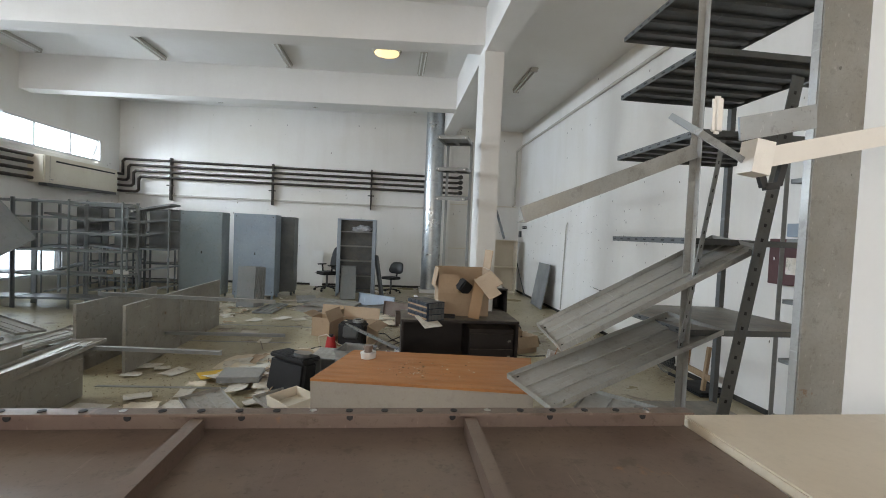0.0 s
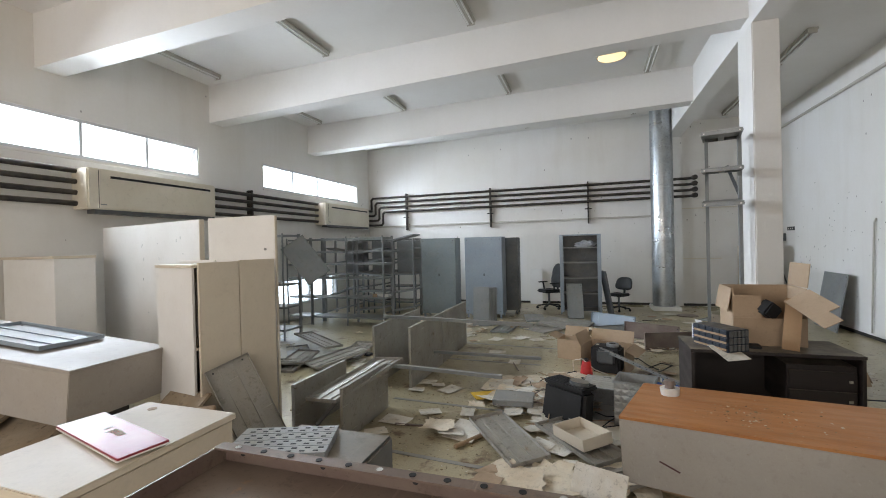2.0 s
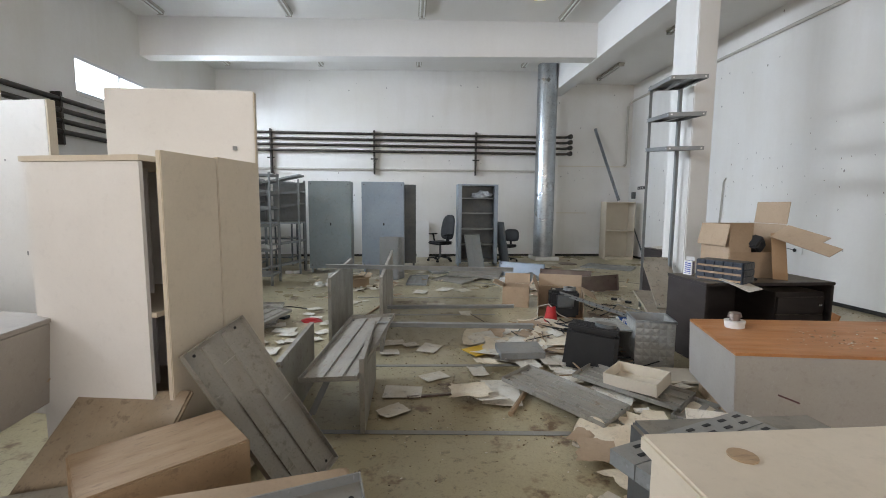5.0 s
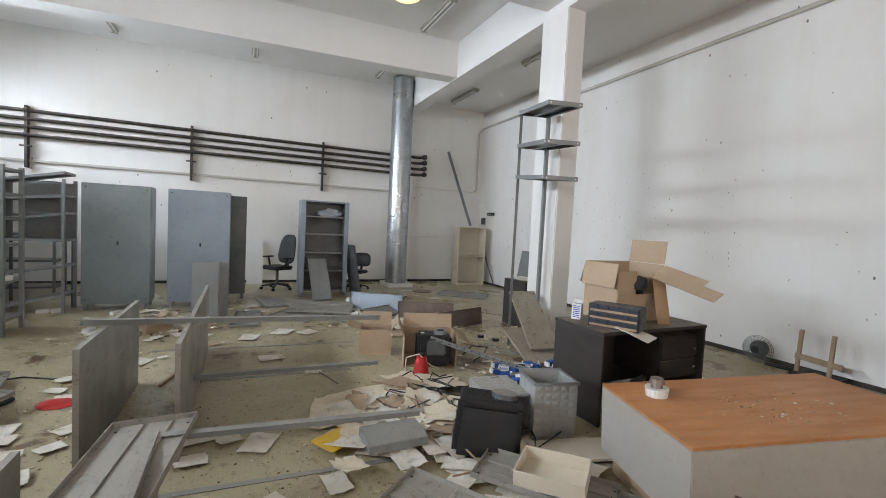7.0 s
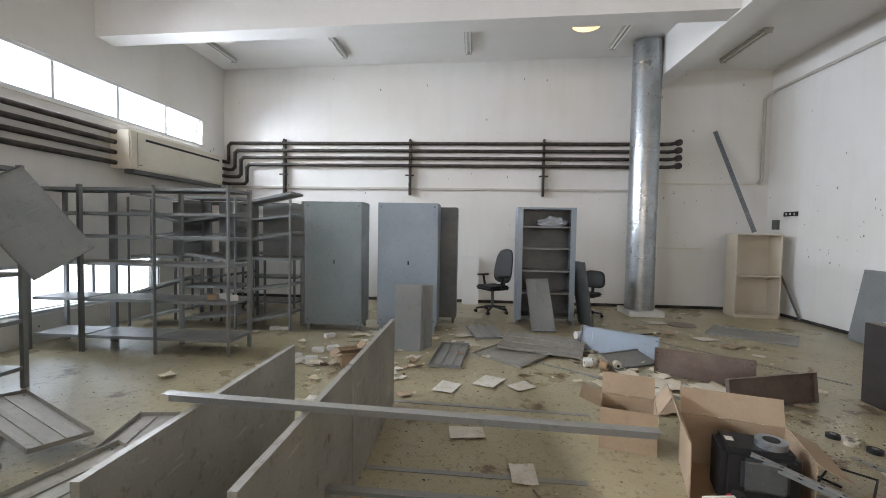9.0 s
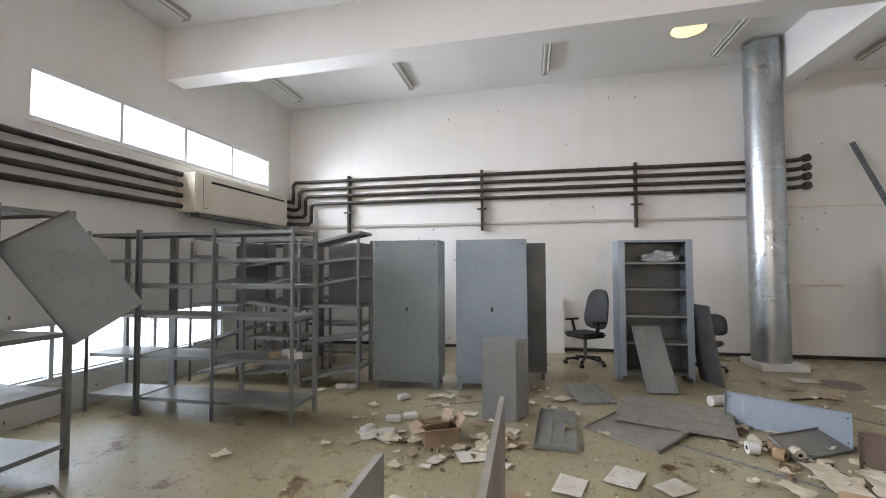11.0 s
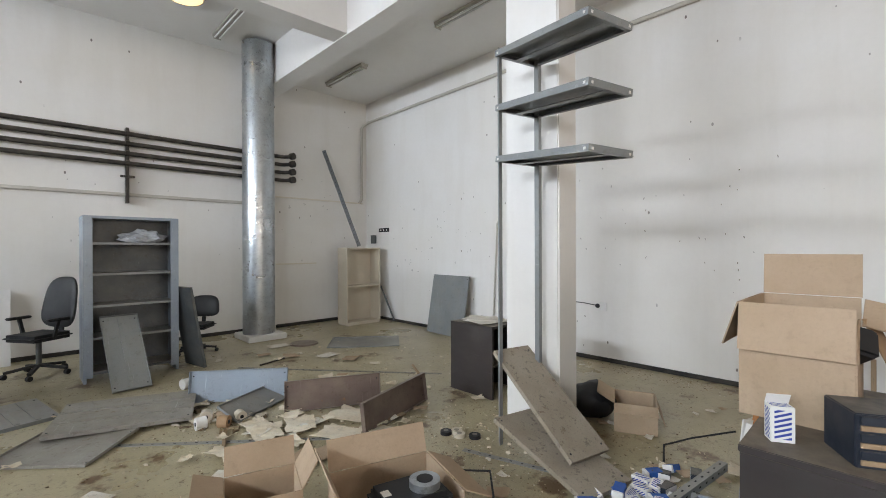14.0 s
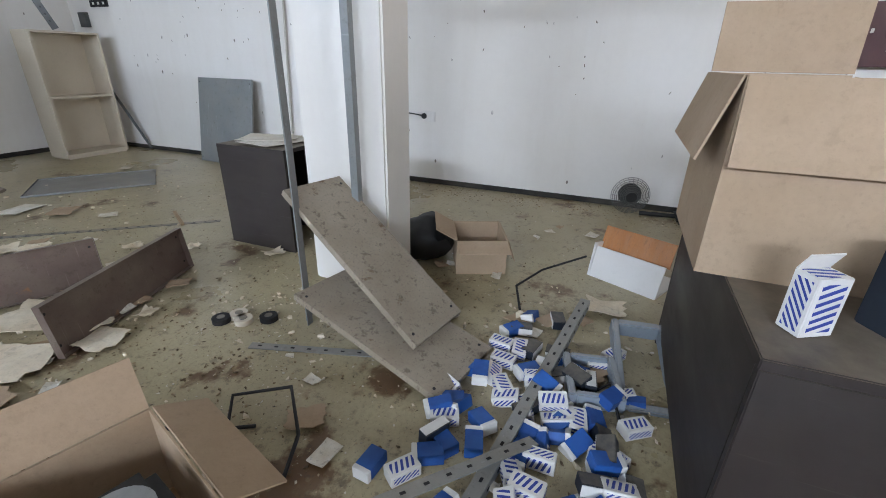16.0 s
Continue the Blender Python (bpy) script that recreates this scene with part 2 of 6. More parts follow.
BOARD = surface("stained_chipboard", (0.34, 0.27, 0.19), (0.25, 0.185, 0.12), rough=0.75, big=3, fine=60, bump=0.08, spot=(0.12, 0.075, 0.04), spot_amount=0.1, spot_scale=5, grime=0.4, dust=0.3)
TRAYSTEEL = surface("pale_tray_steel", (0.46, 0.47, 0.46), (0.38, 0.385, 0.37), rough=0.36, metal=0.35, big=3, fine=60, bump=0.03, spot=(0.3, 0.16, 0.07), spot_amount=0.05, spot_scale=5, dust=0.3, grime=0.2, settle=0.3, scratch=0.3)
BRONZE = surface("dark_red_box", (0.09, 0.03, 0.03), rough=0.4, big=3, fine=60, bump=0.02)


def plain(name, base, rough=0.5, metal=0.0, emit=None, strength=0.0, transmission=0.0):
    m = bpy.data.materials.new(name)
    m.use_nodes = True
    b = m.node_tree.nodes["Principled BSDF"]
    b.inputs["Base Color"].default_value = (*base, 1)
    b.inputs["Roughness"].default_value, b.inputs["Metallic"].default_value = rough, metal
    b.inputs["Transmission Weight"].default_value = transmission
    if emit:
        b.inputs["Emission Color"].default_value, b.inputs["Emission Strength"].default_value = (*emit, 1), strength
    return m


GLASS = plain("window_glass", (0.95, 0.97, 0.97), 0.02, transmission=1.0)
GLOW = plain("lamp_glow", (0.9, 0.85, 0.7), 0.5, emit=(1.0, 0.74, 0.33), strength=1.25)
TUBE = plain("lamp_tube", (0.8, 0.8, 0.78), 0.3)
CHROME = plain("chrome", (0.7, 0.7, 0.7), 0.2, 1.0)


# ---- mesh helpers ----
def box(bm, x0, x1, y0, y1, z0, z1, m=None, bevel=0.0):
    """A box between two corners, moved by m, with edges eased by bevel."""
    r = bmesh.ops.create_cube(bm, size=1.0)
    vs = r["verts"]
    for v in vs:
        v.co = Vector(((x0 + x1) / 2 + v.co.x * (x1 - x0), (y0 + y1) / 2 + v.co.y * (y1 - y0), (z0 + z1) / 2 + v.co.z * (z1 - z0)))
    if bevel:
        es = list({e for v in vs for e in v.link_edges})
        g = bmesh.ops.bevel(bm, geom=es, offset=bevel, segments=2, affect="EDGES")
        vs = g["verts"]
    if m is not None:
        bmesh.ops.transform(bm, matrix=m, verts=list(set(vs)))
    return vs


def rod(bm, p, q, r, seg=10, r2=None):
    """A round bar from p to q."""
    p, q = Vector(p), Vector(q)
    d = q - p
    m = Matrix.Translation((p + q) / 2) @ d.to_track_quat("Z", "Y").to_matrix().to_4x4()
    return bmesh.ops.create_cone(bm, cap_ends=True, segments=seg, radius1=r, radius2=r if r2 is None else r2, depth=d.length, matrix=m)["verts"]


def bar(bm, p, q, w, h):
    """A square bar from p to q."""
    p, q = Vector(p), Vector(q)
    d = q - p
    m = Matrix.Translation((p + q) / 2) @ d.to_track_quat("Z", "Y").to_matrix().to_4x4()
    return box(bm, -w / 2, w / 2, -h / 2, h / 2, -d.length / 2, d.length / 2, m)


def mesh_of(name, bm, material, smooth=False):
    me = bpy.data.meshes.new(name)
    bmesh.ops.recalc_face_normals(bm, faces=bm.faces[:])
    bm.to_mesh(me)
    bm.free()
    me.materials.append(material)
    if smooth:
        me.shade_smooth()
        me.set_sharp_from_angle(angle=radians(35))
    return me


def part(name, bm, material, parent=None, label="", smooth=False):
    """One mesh object under a thing or a part."""
    ob = new(name, mesh_of(name, bm, material, smooth))
    if parent is not None:
        ob.parent = parent
    if label:
        ob["label"] = label
    return ob


def thing(name, label, category, m=None, group=""):
    """An Empty at the base of a thing."""
    ob = new(name)
    ob.empty_display_size = 0.1
    tagged(ob, label, category, group)
    if m is not None:
        ob.matrix_world = m
    return ob


def boxpart(name, dims, material, parent, label="", bevel=0.0, m=None):
    bm = bmesh.new()
    box(bm, *dims, m, bevel)
    return part(name, bm, material, parent, label)


def structure(name, bm, material, label=""):
    ob = part(name, bm, material)
    return tagged(ob, label, kind="structure")


# ---- large structure ----
T = 0.25


def ceil_z(x):
    return 4.78 + 0.022 * (x - XW)


def beam_z(x):
    return 4.09 + 0.026 * (x - XW)


bm = bmesh.new()
box(bm, XW - T, XE + T, YS - T, YN + T, -0.2, 0)
structure("floor", bm, FLOOR, "olive grey worn epoxy floor with dirt stains")

bm = bmesh.new()
s = 400
vs = [bm.verts.new(c) for c in ((-s, -s, -0.25), (s, -s, -0.25), (s, s, -0.25), (-s, s, -0.25))]
bm.faces.new(vs)
structure("ground", bm, CONCRETE, "pale dusty ground outside the building")

WINS = ((4.1, 7.94), (9.58, 13.61))
WZ0, WZ1 = 3.02, 3.57
LOWWIN = (8.6, 12.4, 0.35, 0.98)
bm = bmesh.new()
ya, yb, yc, yd = WINS[0] + WINS[1]
box(bm, XW - T, XW, YS, YN, 0.98, WZ0)
box(bm, XW - T, XW, YS, YN, 0, LOWWIN[2])
box(bm, XW - T, XW, YS, LOWWIN[0], LOWWIN[2], LOWWIN[3])
box(bm, XW - T, XW, LOWWIN[1], YN, LOWWIN[2], LOWWIN[3])
box(bm, XW - T, XW, YS, YN, WZ1, 5.2)
for a, b in ((YS, ya), (yb, yc), (yd, YN)):
    box(bm, XW - T, XW, a, b, WZ0, WZ1)
structure("wall_west", bm, WALL, "off-white plaster wall with high strip windows")
bm = bmesh.new()
box(bm, XW - T, XE + T, YN, YN + T, 0, 5.2)
structure("wall_north", bm, WALL, "off-white plaster end wall with stains")
bm = bmesh.new()
box(bm, XE, XE + T, YS, YN, 0, 5.2)
structure("wall_east", bm, WALL, "off-white plaster wall with bullet-like chips and stains")
# Unseen south wall; its two openings are assumed, to hold the fill lamps.
bm = bmesh.new()
for a, b, c, d in ((XW - T, XE + T, 0, 1.1), (XW - T, XE + T, 3.3, 5.2), (XW - T, -4.7, 1.1, 3.3), (-1.3, 0.3, 1.1, 3.3), (3.7, XE + T, 1.1, 3.3)):
    box(bm, a, b, YS - T, YS, c, d)
structure("wall_south", bm, WALL, "unseen off-white plaster wall with two wide added openings")


def slab(bm, x0, x1, y0, y1, za, zb, top):
    """A block with a sloping underside."""
    vs = box(bm, x0, x1, y0, y1, 0, 1)
    for v in vs:
        left = abs(v.co.x - x0) < 1e-4
        v.co.z = top if v.co.z > 0.5 else (za if left else zb)


LBX0, LBX1 = 3.01, 3.33
bm = bmesh.new()
slab(bm, XW, LBX0, YS, YN, ceil_z(XW), ceil_z(LBX0), 5.25)
structure("ceiling", bm, CEIL, "white painted concrete ceiling")
bm = bmesh.new()
slab(bm, LBX1, XE, YS, YN, 4.68, 4.68, 5.25)
structure("ceiling_side_bay", bm, CEIL, "white painted concrete ceiling over the side bay")
bm = bmesh.new()
slab(bm, LBX0, LBX1, YS, YN, 4.3, 4.3, 5.25)
structure("beam_long", bm, CEIL, "white painted longitudinal concrete beam")
for by, rise in ((-0.65, 0), (2.3, 0), (5.5, 0), (8.2, 0.1), (11.2, 0)):
    bm = bmesh.new()
    slab(bm, XW, LBX0, by, by + 0.33, beam_z(XW), beam_z(LBX0) + rise, 5.22)
    structure("beam", bm, CEIL, "white painted concrete cross beam")
for cy in (2.29, 8.08):
    bm = bmesh.new()
    box(bm, 3.0, 3.285, cy, cy + 0.52, 0, 4.305, bevel=0.012)
    structure("column", bm, WALL, "white painted square concrete column")
bm = bmesh.new()
box(bm, 3.03, 3.33, YN - 0.1, YN, 0, 4.3)
structure("pilaster", bm, WALL, "shallow white plaster pilaster")
bm = bmesh.new()
box(bm, XW + 0.015, XE - 0.015, YN - 0.012, YN + 0.004, 0.002, 0.06)
structure("baseboard_north", bm, SKIRT, "thin black skirting")
bm = bmesh.new()
box(bm, XE - 0.012, XE + 0.004, YS, YN - 0.02, 0.002, 0.055)
structure("baseboard_east", bm, SKIRT, "thin black skirting")


def strip_window(name, y0, y1, z0, z1, panes, x):
    w = thing(name, "aluminium strip window with blown-out daylight behind", "window")
    tagged(w, kind="structure")
    step = (y1 - y0) / panes
    bm = bmesh.new()
    f = 0.045
    box(bm, x - 0.06, x + 0.02, y0, y1, z0, z0 + f)
    box(bm, x - 0.06, x + 0.02, y0, y1, z1 - f, z1)
    for i in range(panes + 1):
        yy = y0 + i * step
        a, b = max(y0, yy - f / 2), min(y1, yy + f / 2)
        box(bm, x - 0.055, x + 0.016, a, b, z0 + f, z1 - f)
    part("window_frame", bm, ALU, w)
    for i in range(panes):
        g = boxpart("pane", (x - 0.03, x - 0.024, y0 + i * step + f / 2, y0 + (i + 1) * step - f / 2, z0 + f, z1 - f), GLASS, w)
        g.visible_shadow = False
    boxpart("window_sill", (x - 0.02, x + 0.05, y0 - 0.02, y1 + 0.02, z0 - 0.03, z0), WALL, w)
    return w


strip_window("window_1", *WINS[0], WZ0, WZ1, 4, XW - 0.03)
strip_window("window_2", *WINS[1], WZ0, WZ1, 4, XW - 0.03)
strip_window("window_3", *LOWWIN, 3, XW - 0.03)


# ---- fixed services ----
def bend_pipe(name, pts, r, parent, material=PIPE):
    cu = bpy.data.curves.new(name, "CURVE")
    cu.dimensions, cu.bevel_depth, cu.bevel_resolution = "3D", r, 3
    sp = cu.splines.new("POLY")
    sp.points.add(len(pts) - 1)
    for p, c in zip(sp.points, pts):
        p.co = (*c, 1)
    ob = new(name, cu)
    deps = bpy.context.evaluated_depsgraph_get()
    me = bpy.data.meshes.new_from_object(ob.evaluated_get(deps))
    me.materials.clear()
    me.materials.append(material)
    me.shade_smooth()
    bpy.data.objects.remove(ob)
    o = new(name, me)
    o.parent = parent
    return o


pipes = thing("heating_pipes", "four dark insulated pipes running along the walls on brackets", "pipes")
PX, PY = XW + 0.1, YN - 0.1
for i in range(4):
    zl, zb = 2.38 + 0.148 * i, 2.785 + 0.148 * i
    off = 0.13 * i
    xs = XW + 0.13 + (0.42 - off if i < 3 else 0.02)
    pts = [(PX, YS + 0.05, zl), (PX, YN - 0.5, zl), (PX + 0.01, YN - 0.3, zl), (PX + 0.05, PY, zl), (xs - 0.05, PY, zl), (xs, PY, zl + 0.05), (xs, PY, zb - 0.06), (xs + 0.06, PY, zb), (3.44, PY, zb), (3.5, PY - 0.02, zb), (3.56, PY - 0.1, zb)]
    bend_pipe("pipe", pts, 0.036, pipes)
    bm = bmesh.new()
    rod(bm, (3.58, PY - 0.13, zb), (3.6, PY - 0.2, zb), 0.062, 14)
    part("flange", bm, PIPE, pipes, smooth=True)
for x in (-4.25, -1.61, 1.08):
    bm = bmesh.new()
    box(bm, x - 0.02, x + 0.02, PY - 0.02, PY + 0.098, 2.19, 3.32)
    box(bm, x - 0.09, x + 0.09, PY - 0.03, PY + 0.0, 2.57, 2.6)
    for i in range(4):
        rod(bm, (x - 0.025, PY, 2.79 + 0.148 * i), (x + 0.025, PY, 2.79 + 0.148 * i), 0.048, 12)
    part("bracket", bm, PIPE, pipes)
for y in (0.6, 3.6, 9.1):
    bm = bmesh.new()
    box(bm, XW + 0.0, PX + 0.03, y - 0.02, y + 0.02, 2.2, 2.92)
    for i in range(4):
        rod(bm, (PX, y - 0.025, 2.38 + 0.148 * i), (PX, y + 0.025, 2.38 + 0.148 * i), 0.048, 12)
    part("bracket", bm, PIPE, pipes)

trunk = thing("cable_trunking", "thin white cable trunking fixed along the wall", "trunking")
boxpart("trunking", (XW + 0.2, 3.02, YN - 0.045, YN - 0.001, 2.3, 2.345), LAMPWHITE, trunk)
boxpart("trunking", (3.34, 5.3, YN - 0.03, YN - 0.001, 2.465, 2.49), ACWHITE, trunk)
boxpart("trunking", (3.34, 4.2, YN - 0.025, YN - 0.001, 1.19, 1.215), ACWHITE, trunk)
conduit = thing("conduit", "grey conduit running under the ceiling along the wall", "conduit")
bend_pipe("tube", [(XE - 0.03, YS + 0.05, 4.33), (XE - 0.03, YN - 0.15, 4.25), (XE - 0.1, YN - 0.05, 4.18), (XE - 0.16, YN - 0.05, 4.1), (XE - 0.16, YN - 0.05, 2.56), (XE - 0.22, YN - 0.05, 2.48)], 0.03, conduit, LAMPWHITE)
conduit2 = thing("wall_conduit", "thin white vertical conduit on the wall", "conduit")
bend_pipe("tube", [(XE - 0.03, 10.72, 0.1), (XE - 0.03, 10.62, 1.88), (XE - 0.03, 10.56, 1.95)], 0.013, conduit2, LAMPWHITE)

duct = thing("ventilation_duct", "round galvanised ventilation duct standing on a white plinth", "duct")
for i in range(5):
    z0, z1 = 0.06 + 0.97 * i, 0.06 + 0.97 * (i + 1)
    bm = bmesh.new()
    rod(bm, (2.79, 13.62, z0), (2.79, 13.62, min(z1, 4.93)), 0.252 - 0.002 * (i % 2), 40)
    part("pipe", bm, GALV, duct, smooth=True)
    if i:
        bm = bmesh.new()
        rod(bm, (2.79, 13.62, z0 - 0.015), (2.79, 13.62, z0 + 0.015), 0.2565, 40)
        part("seam", bm, GALV, duct, smooth=True)
boxpart("plinth", (2.5, 3.12, 13.28, 13.94, 0, 0.09), WHITE, duct, bevel=0.008)


def air_conditioner(y0, y1):
    a = thing("air_conditioner", "long cream wall air conditioner with a dark outlet slot", "air conditioner", group="wall air conditioners")
    x1 = XW + 0.33
    bm = bmesh.new()
    box(bm, XW + 0.002, x1, y0, y1, 2.3, 2.86, bevel=0.02)
    part("body", bm, ACWHITE, a)
    boxpart("outlet", (x1 - 0.005, x1 + 0.004, y0 + 0.3, y1 - 0.12, 2.74, 2.775), BLACK, a)
    boxpart("tray", (XW + 0.15, x1 - 0.02, y0 + 0.1, y1 - 0.02, 2.24, 2.298), DARKGREY, a)
    boxpart("seam", (x1 - 0.004, x1 + 0.002, y0 + 0.14, y0 + 0.146, 2.32, 2.84), BLACK, a)
    boxpart("badge", (x1 - 0.004, x1 + 0.003, y0 + 0.16, y0 + 0.24, 2.36, 2.375), GREY, a)
    return a


air_conditioner(5.87, 7.98)
air_conditioner(11.4, 13.72)


def tube_lamp(m, base, label):
    l = thing("ceiling_light", label, "light", m, "fluorescent ceiling lights")
    bm = bmesh.new()
    box(bm, -0.07, 0.07, -0.62, 0.62, -0.035, 0, bevel=0.006)
    part("housing", bm, base, l)
    for x in (-0.035, 0.035):
        bm = bmesh.new()
        rod(bm, (x, -0.59, -0.06), (x, 0.59, -0.06), 0.013, 10)
        part("tube", bm, TUBE, l, smooth=True)
    for y in (-0.6, 0.6):
        boxpart("lampholder", (-0.055, 0.055, y - 0.012, y + 0.012, -0.08, -0.03), base, l)
    return l


first = None
for y in (7.3, 10.35, 13.18):
    for x in (-5.07, -2.85, -0.45, 2.2):
        p = pose(x, y, ceil_z(x) - 0.004, 0, -1.2, 0)
        if first is None:
            first = tube_lamp(p, LAMPWHITE, "twin-tube fluorescent ceiling light, unlit")
        else:
            copy_thing(first, p)
for y in (4.6, 10.1, 13.15):
    copy_thing(first, pose(4.18, y, 4.678))
for x in (-5.07, -2.85, -0.45):
    copy_thing(first, pose(x, 4.2, ceil_z(x) - 0.004, 0, -1.2, 0))

def dome_light(x, y):
    d = thing("round_ceiling_light", "round glowing yellowish ceiling light", "light", pose(x, y, ceil_z(x)), "round ceiling lights")
    bm = bmesh.new()
    rod(bm, (0, 0, -0.045), (0, 0, 0), 0.25, 40, 0.27)
    part("rim", bm, LAMPWHITE, d, smooth=True)
    bm = bmesh.new()
    bmesh.ops.create_uvsphere(bm, u_segments=32, v_segments=12, radius=0.23, matrix=Matrix.Translation((0, 0, -0.045)) @ Matrix.Diagonal((1, 1, 0.15, 1)))
    part("diffuser", bm, GLOW, d, "glowing yellow diffuser", smooth=True)


dome_light(1.51, 12.85)
dome_light(1.52, 9.99)


# ---- metal sheets, trays and posts ----
def plane(p0, px, py):
    """The pose whose x runs from p0 to px and whose y runs towards py, with the two lengths."""
    p0, px, py = Vector(p0), Vector(px), Vector(py)
    ux = (px - p0).normalized()
    v = py - p0
    uy = (v - ux * v.dot(ux)).normalized()
    uz = ux.cross(uy)
    m = Matrix((ux, uy, uz)).transposed().to_4x4()
    m.translation = p0
    return m, (px - p0).length, v.dot(uy)


def tray(p0, px, py, material, label, lip=0.03, ribs=2, name="metal_shelf", cat="shelf"):
    """A folded steel shelf with raised rims and pressed ribs along its length."""
    m, w, l = plane(p0, px, py)
    if m[2][2] < -0.3:
        m, w, l = plane(p0, py, px)
    t = thing(name, label, cat, m)
    s = 1 if lip > 0 else -1
    bm = bmesh.new()
    pan(bm, 0, w, 0, l, min(-0.002, lip), max(0.002, lip), 0.005, s > 0)
    part("sheet", bm, material, t)
    for i in range(ribs):
        bm = bmesh.new()
        if l >= w:
            c = w * (i + 1) / (ribs + 1)
            box(bm, c - 0.018, c + 0.018, 0.02, l - 0.02, 0.002, 0.012 if s > 0 else 0.008)
        else:
            c = l * (i + 1) / (ribs + 1)
            box(bm, 0.02, w - 0.02, c - 0.018, c + 0.018, 0.002, 0.012 if s > 0 else 0.008)
        part("rib", bm, material, t)
    if w > 0.25 and l > 0.25:
        for u, v in ((0.03, 0.05), (w - 0.03, 0.05), (0.03, l - 0.05), (w - 0.03, l - 0.05)):
            bm = bmesh.new()
            rod(bm, (u, v, 0.001), (u, v, 0.0045), 0.007, 8)
            part("bolt_hole", bm, BLACK, t)
    return t


def pan(bm, x0, x1, y0, y1, z0, z1, th=0.004, up=True, m=None):
    """A folded sheet: a shallow box open on its upper or lower side, in one piece."""
    vs = box(bm, x0, x1, y0, y1, z0, z1)
    f = max({f for v in vs for f in v.link_faces}, key=lambda f: f.calc_center_median().z * (1 if up else -1))
    bmesh.ops.inset_region(bm, faces=[f], thickness=th)
    r = bmesh.ops.extrude_face_region(bm, geom=[f])
    nv = [v for v in r["geom"] if isinstance(v, bmesh.types.BMVert)]
    bmesh.ops.delete(bm, geom=[f], context="FACES_ONLY")
    bmesh.ops.translate(bm, vec=(0, 0, -(z1 - z0 - th) if up else (z1 - z0 - th)), verts=nv)
    if m is not None:
        bmesh.ops.transform(bm, matrix=m, verts=list(set(vs) | set(nv) | {v for g in nv for e in g.link_edges for v in e.verts}))


def angle_bm(bm, p, q, w=0.035, turn=0.0, th=0.003):
    """An L-section post from p to q."""
    p, q = Vector(p), Vector(q)
    d = q - p
    m = Matrix.Translation(p) @ d.to_track_quat("Z", "Y").to_matrix().to_4x4() @ pose(0, 0, 0, 0, 0, turn)
    box(bm, 0, w, 0, th, 0, d.length, m)
    box(bm, 0, th, th, w, 0, d.length, m)


def post(p, q, material, label, w=0.04, turn=0.0, holes=True):
    """A loose slotted angle post."""
    p, q = Vector(p), Vector(q)
    d = q - p
    m = Matrix.Translation(p) @ d.to_track_quat("Z", "Y").to_matrix().to_4x4() @ pose(0, 0, 0, 0, 0, turn)
    t = thing("steel_post", label, "post", m)
    bm = bmesh.new()
    box(bm, 0, w, 0, 0.004, 0, d.length)
    box(bm, 0, 0.004, 0.004, w, 0, d.length)
    part("angle", bm, material, t)
    if holes:
        me = [None, None]
        for i in range(int(d.length / 0.08)):
            for k, dims in enumerate(((w * 0.4, w * 0.6, -0.0015, 0.0055, 0, 0.018), (-0.0015, 0.0055, w * 0.4, w * 0.6, 0, 0.018))):
                if me[k] is None:
                    bm = bmesh.new()
                    box(bm, *dims)
                    me[k] = mesh_of("slot", bm, BLACK)
                o = new("slot", me[k])
                o.parent = t
                o.location = (0, 0, 0.04 + i * 0.08)
    return t


def rack(x0, x1, y0, y1, h, levels, bays, material, label, m=None, tilt=0):
    """A steel shelving rack: posts at every bay, folded shelves between them."""
    t = thing("shelving_rack", label, "shelving", m, "steel shelving racks")
    step = (x1 - x0) / bays
    rng = random.Random(int(x0 * 100 + y0 * 10))
    for i in range(bays + 1):
        for y, tn in ((y0, 0), (y1, -90)):
            bm = bmesh.new()
            angle_bm(bm, (x0 + i * step, y, 0), (x0 + i * step, y, h), 0.042, tn)
            part("post", bm, material, t)
    for i in range(bays):
        for z in levels:
            a, b = x0 + i * step + 0.006, x0 + (i + 1) * step - 0.006
            dz = rng.uniform(-0.02, 0.02)
            bm = bmesh.new()
            pan(bm, a, b, y0 + 0.005, y1 - 0.005, z - 0.035, z, 0.004, False)
            if rng.random() < tilt:
                k = rng.uniform(6, 17) * rng.choice((-1, 1))
                bmesh.ops.transform(bm, matrix=Matrix.Translation(((a + b) / 2, 0, z)) @ pose(0, 0, 0, 0, k, 0) @ Matrix.Translation((-(a + b) / 2, 0, -z)), verts=bm.verts[:])
            part("shelf", bm, material, t)
    return t


LV = (0.19, 0.62, 1.04, 1.35, 1.62, 1.9)
rack(-4.75, -3.0, 10.08, 10.52, 1.93, LV, 2, GREY, "grey steel shelving rack with empty dusty shelves", tilt=0.12)
rack(-5.25, -2.84, 11.35, 11.8, 1.88, LV, 3, GREY, "grey steel shelving rack with sagging shelves", tilt=0.75)
rack(-5.41, -4.79, 10.08, 10.52, 1.93, LV, 1, GREY, "narrow grey steel shelving bay against the window wall")
for bx in (-4.95, -4.2, -3.5):
    bp = thing("steel_back_panel", "dark grey steel back panel fixed behind a rack", "panel", pose(bx, 11.84, 0))
    boxpart("sheet", (0, 0.62, 0, 0.012, 1.0, 1.84), GREY, bp)
    for px_ in (0.0, 0.585):
        boxpart("leg", (px_, px_ + 0.035, 0.0125, 0.03, 0, 1.84), DARKGREY, bp)
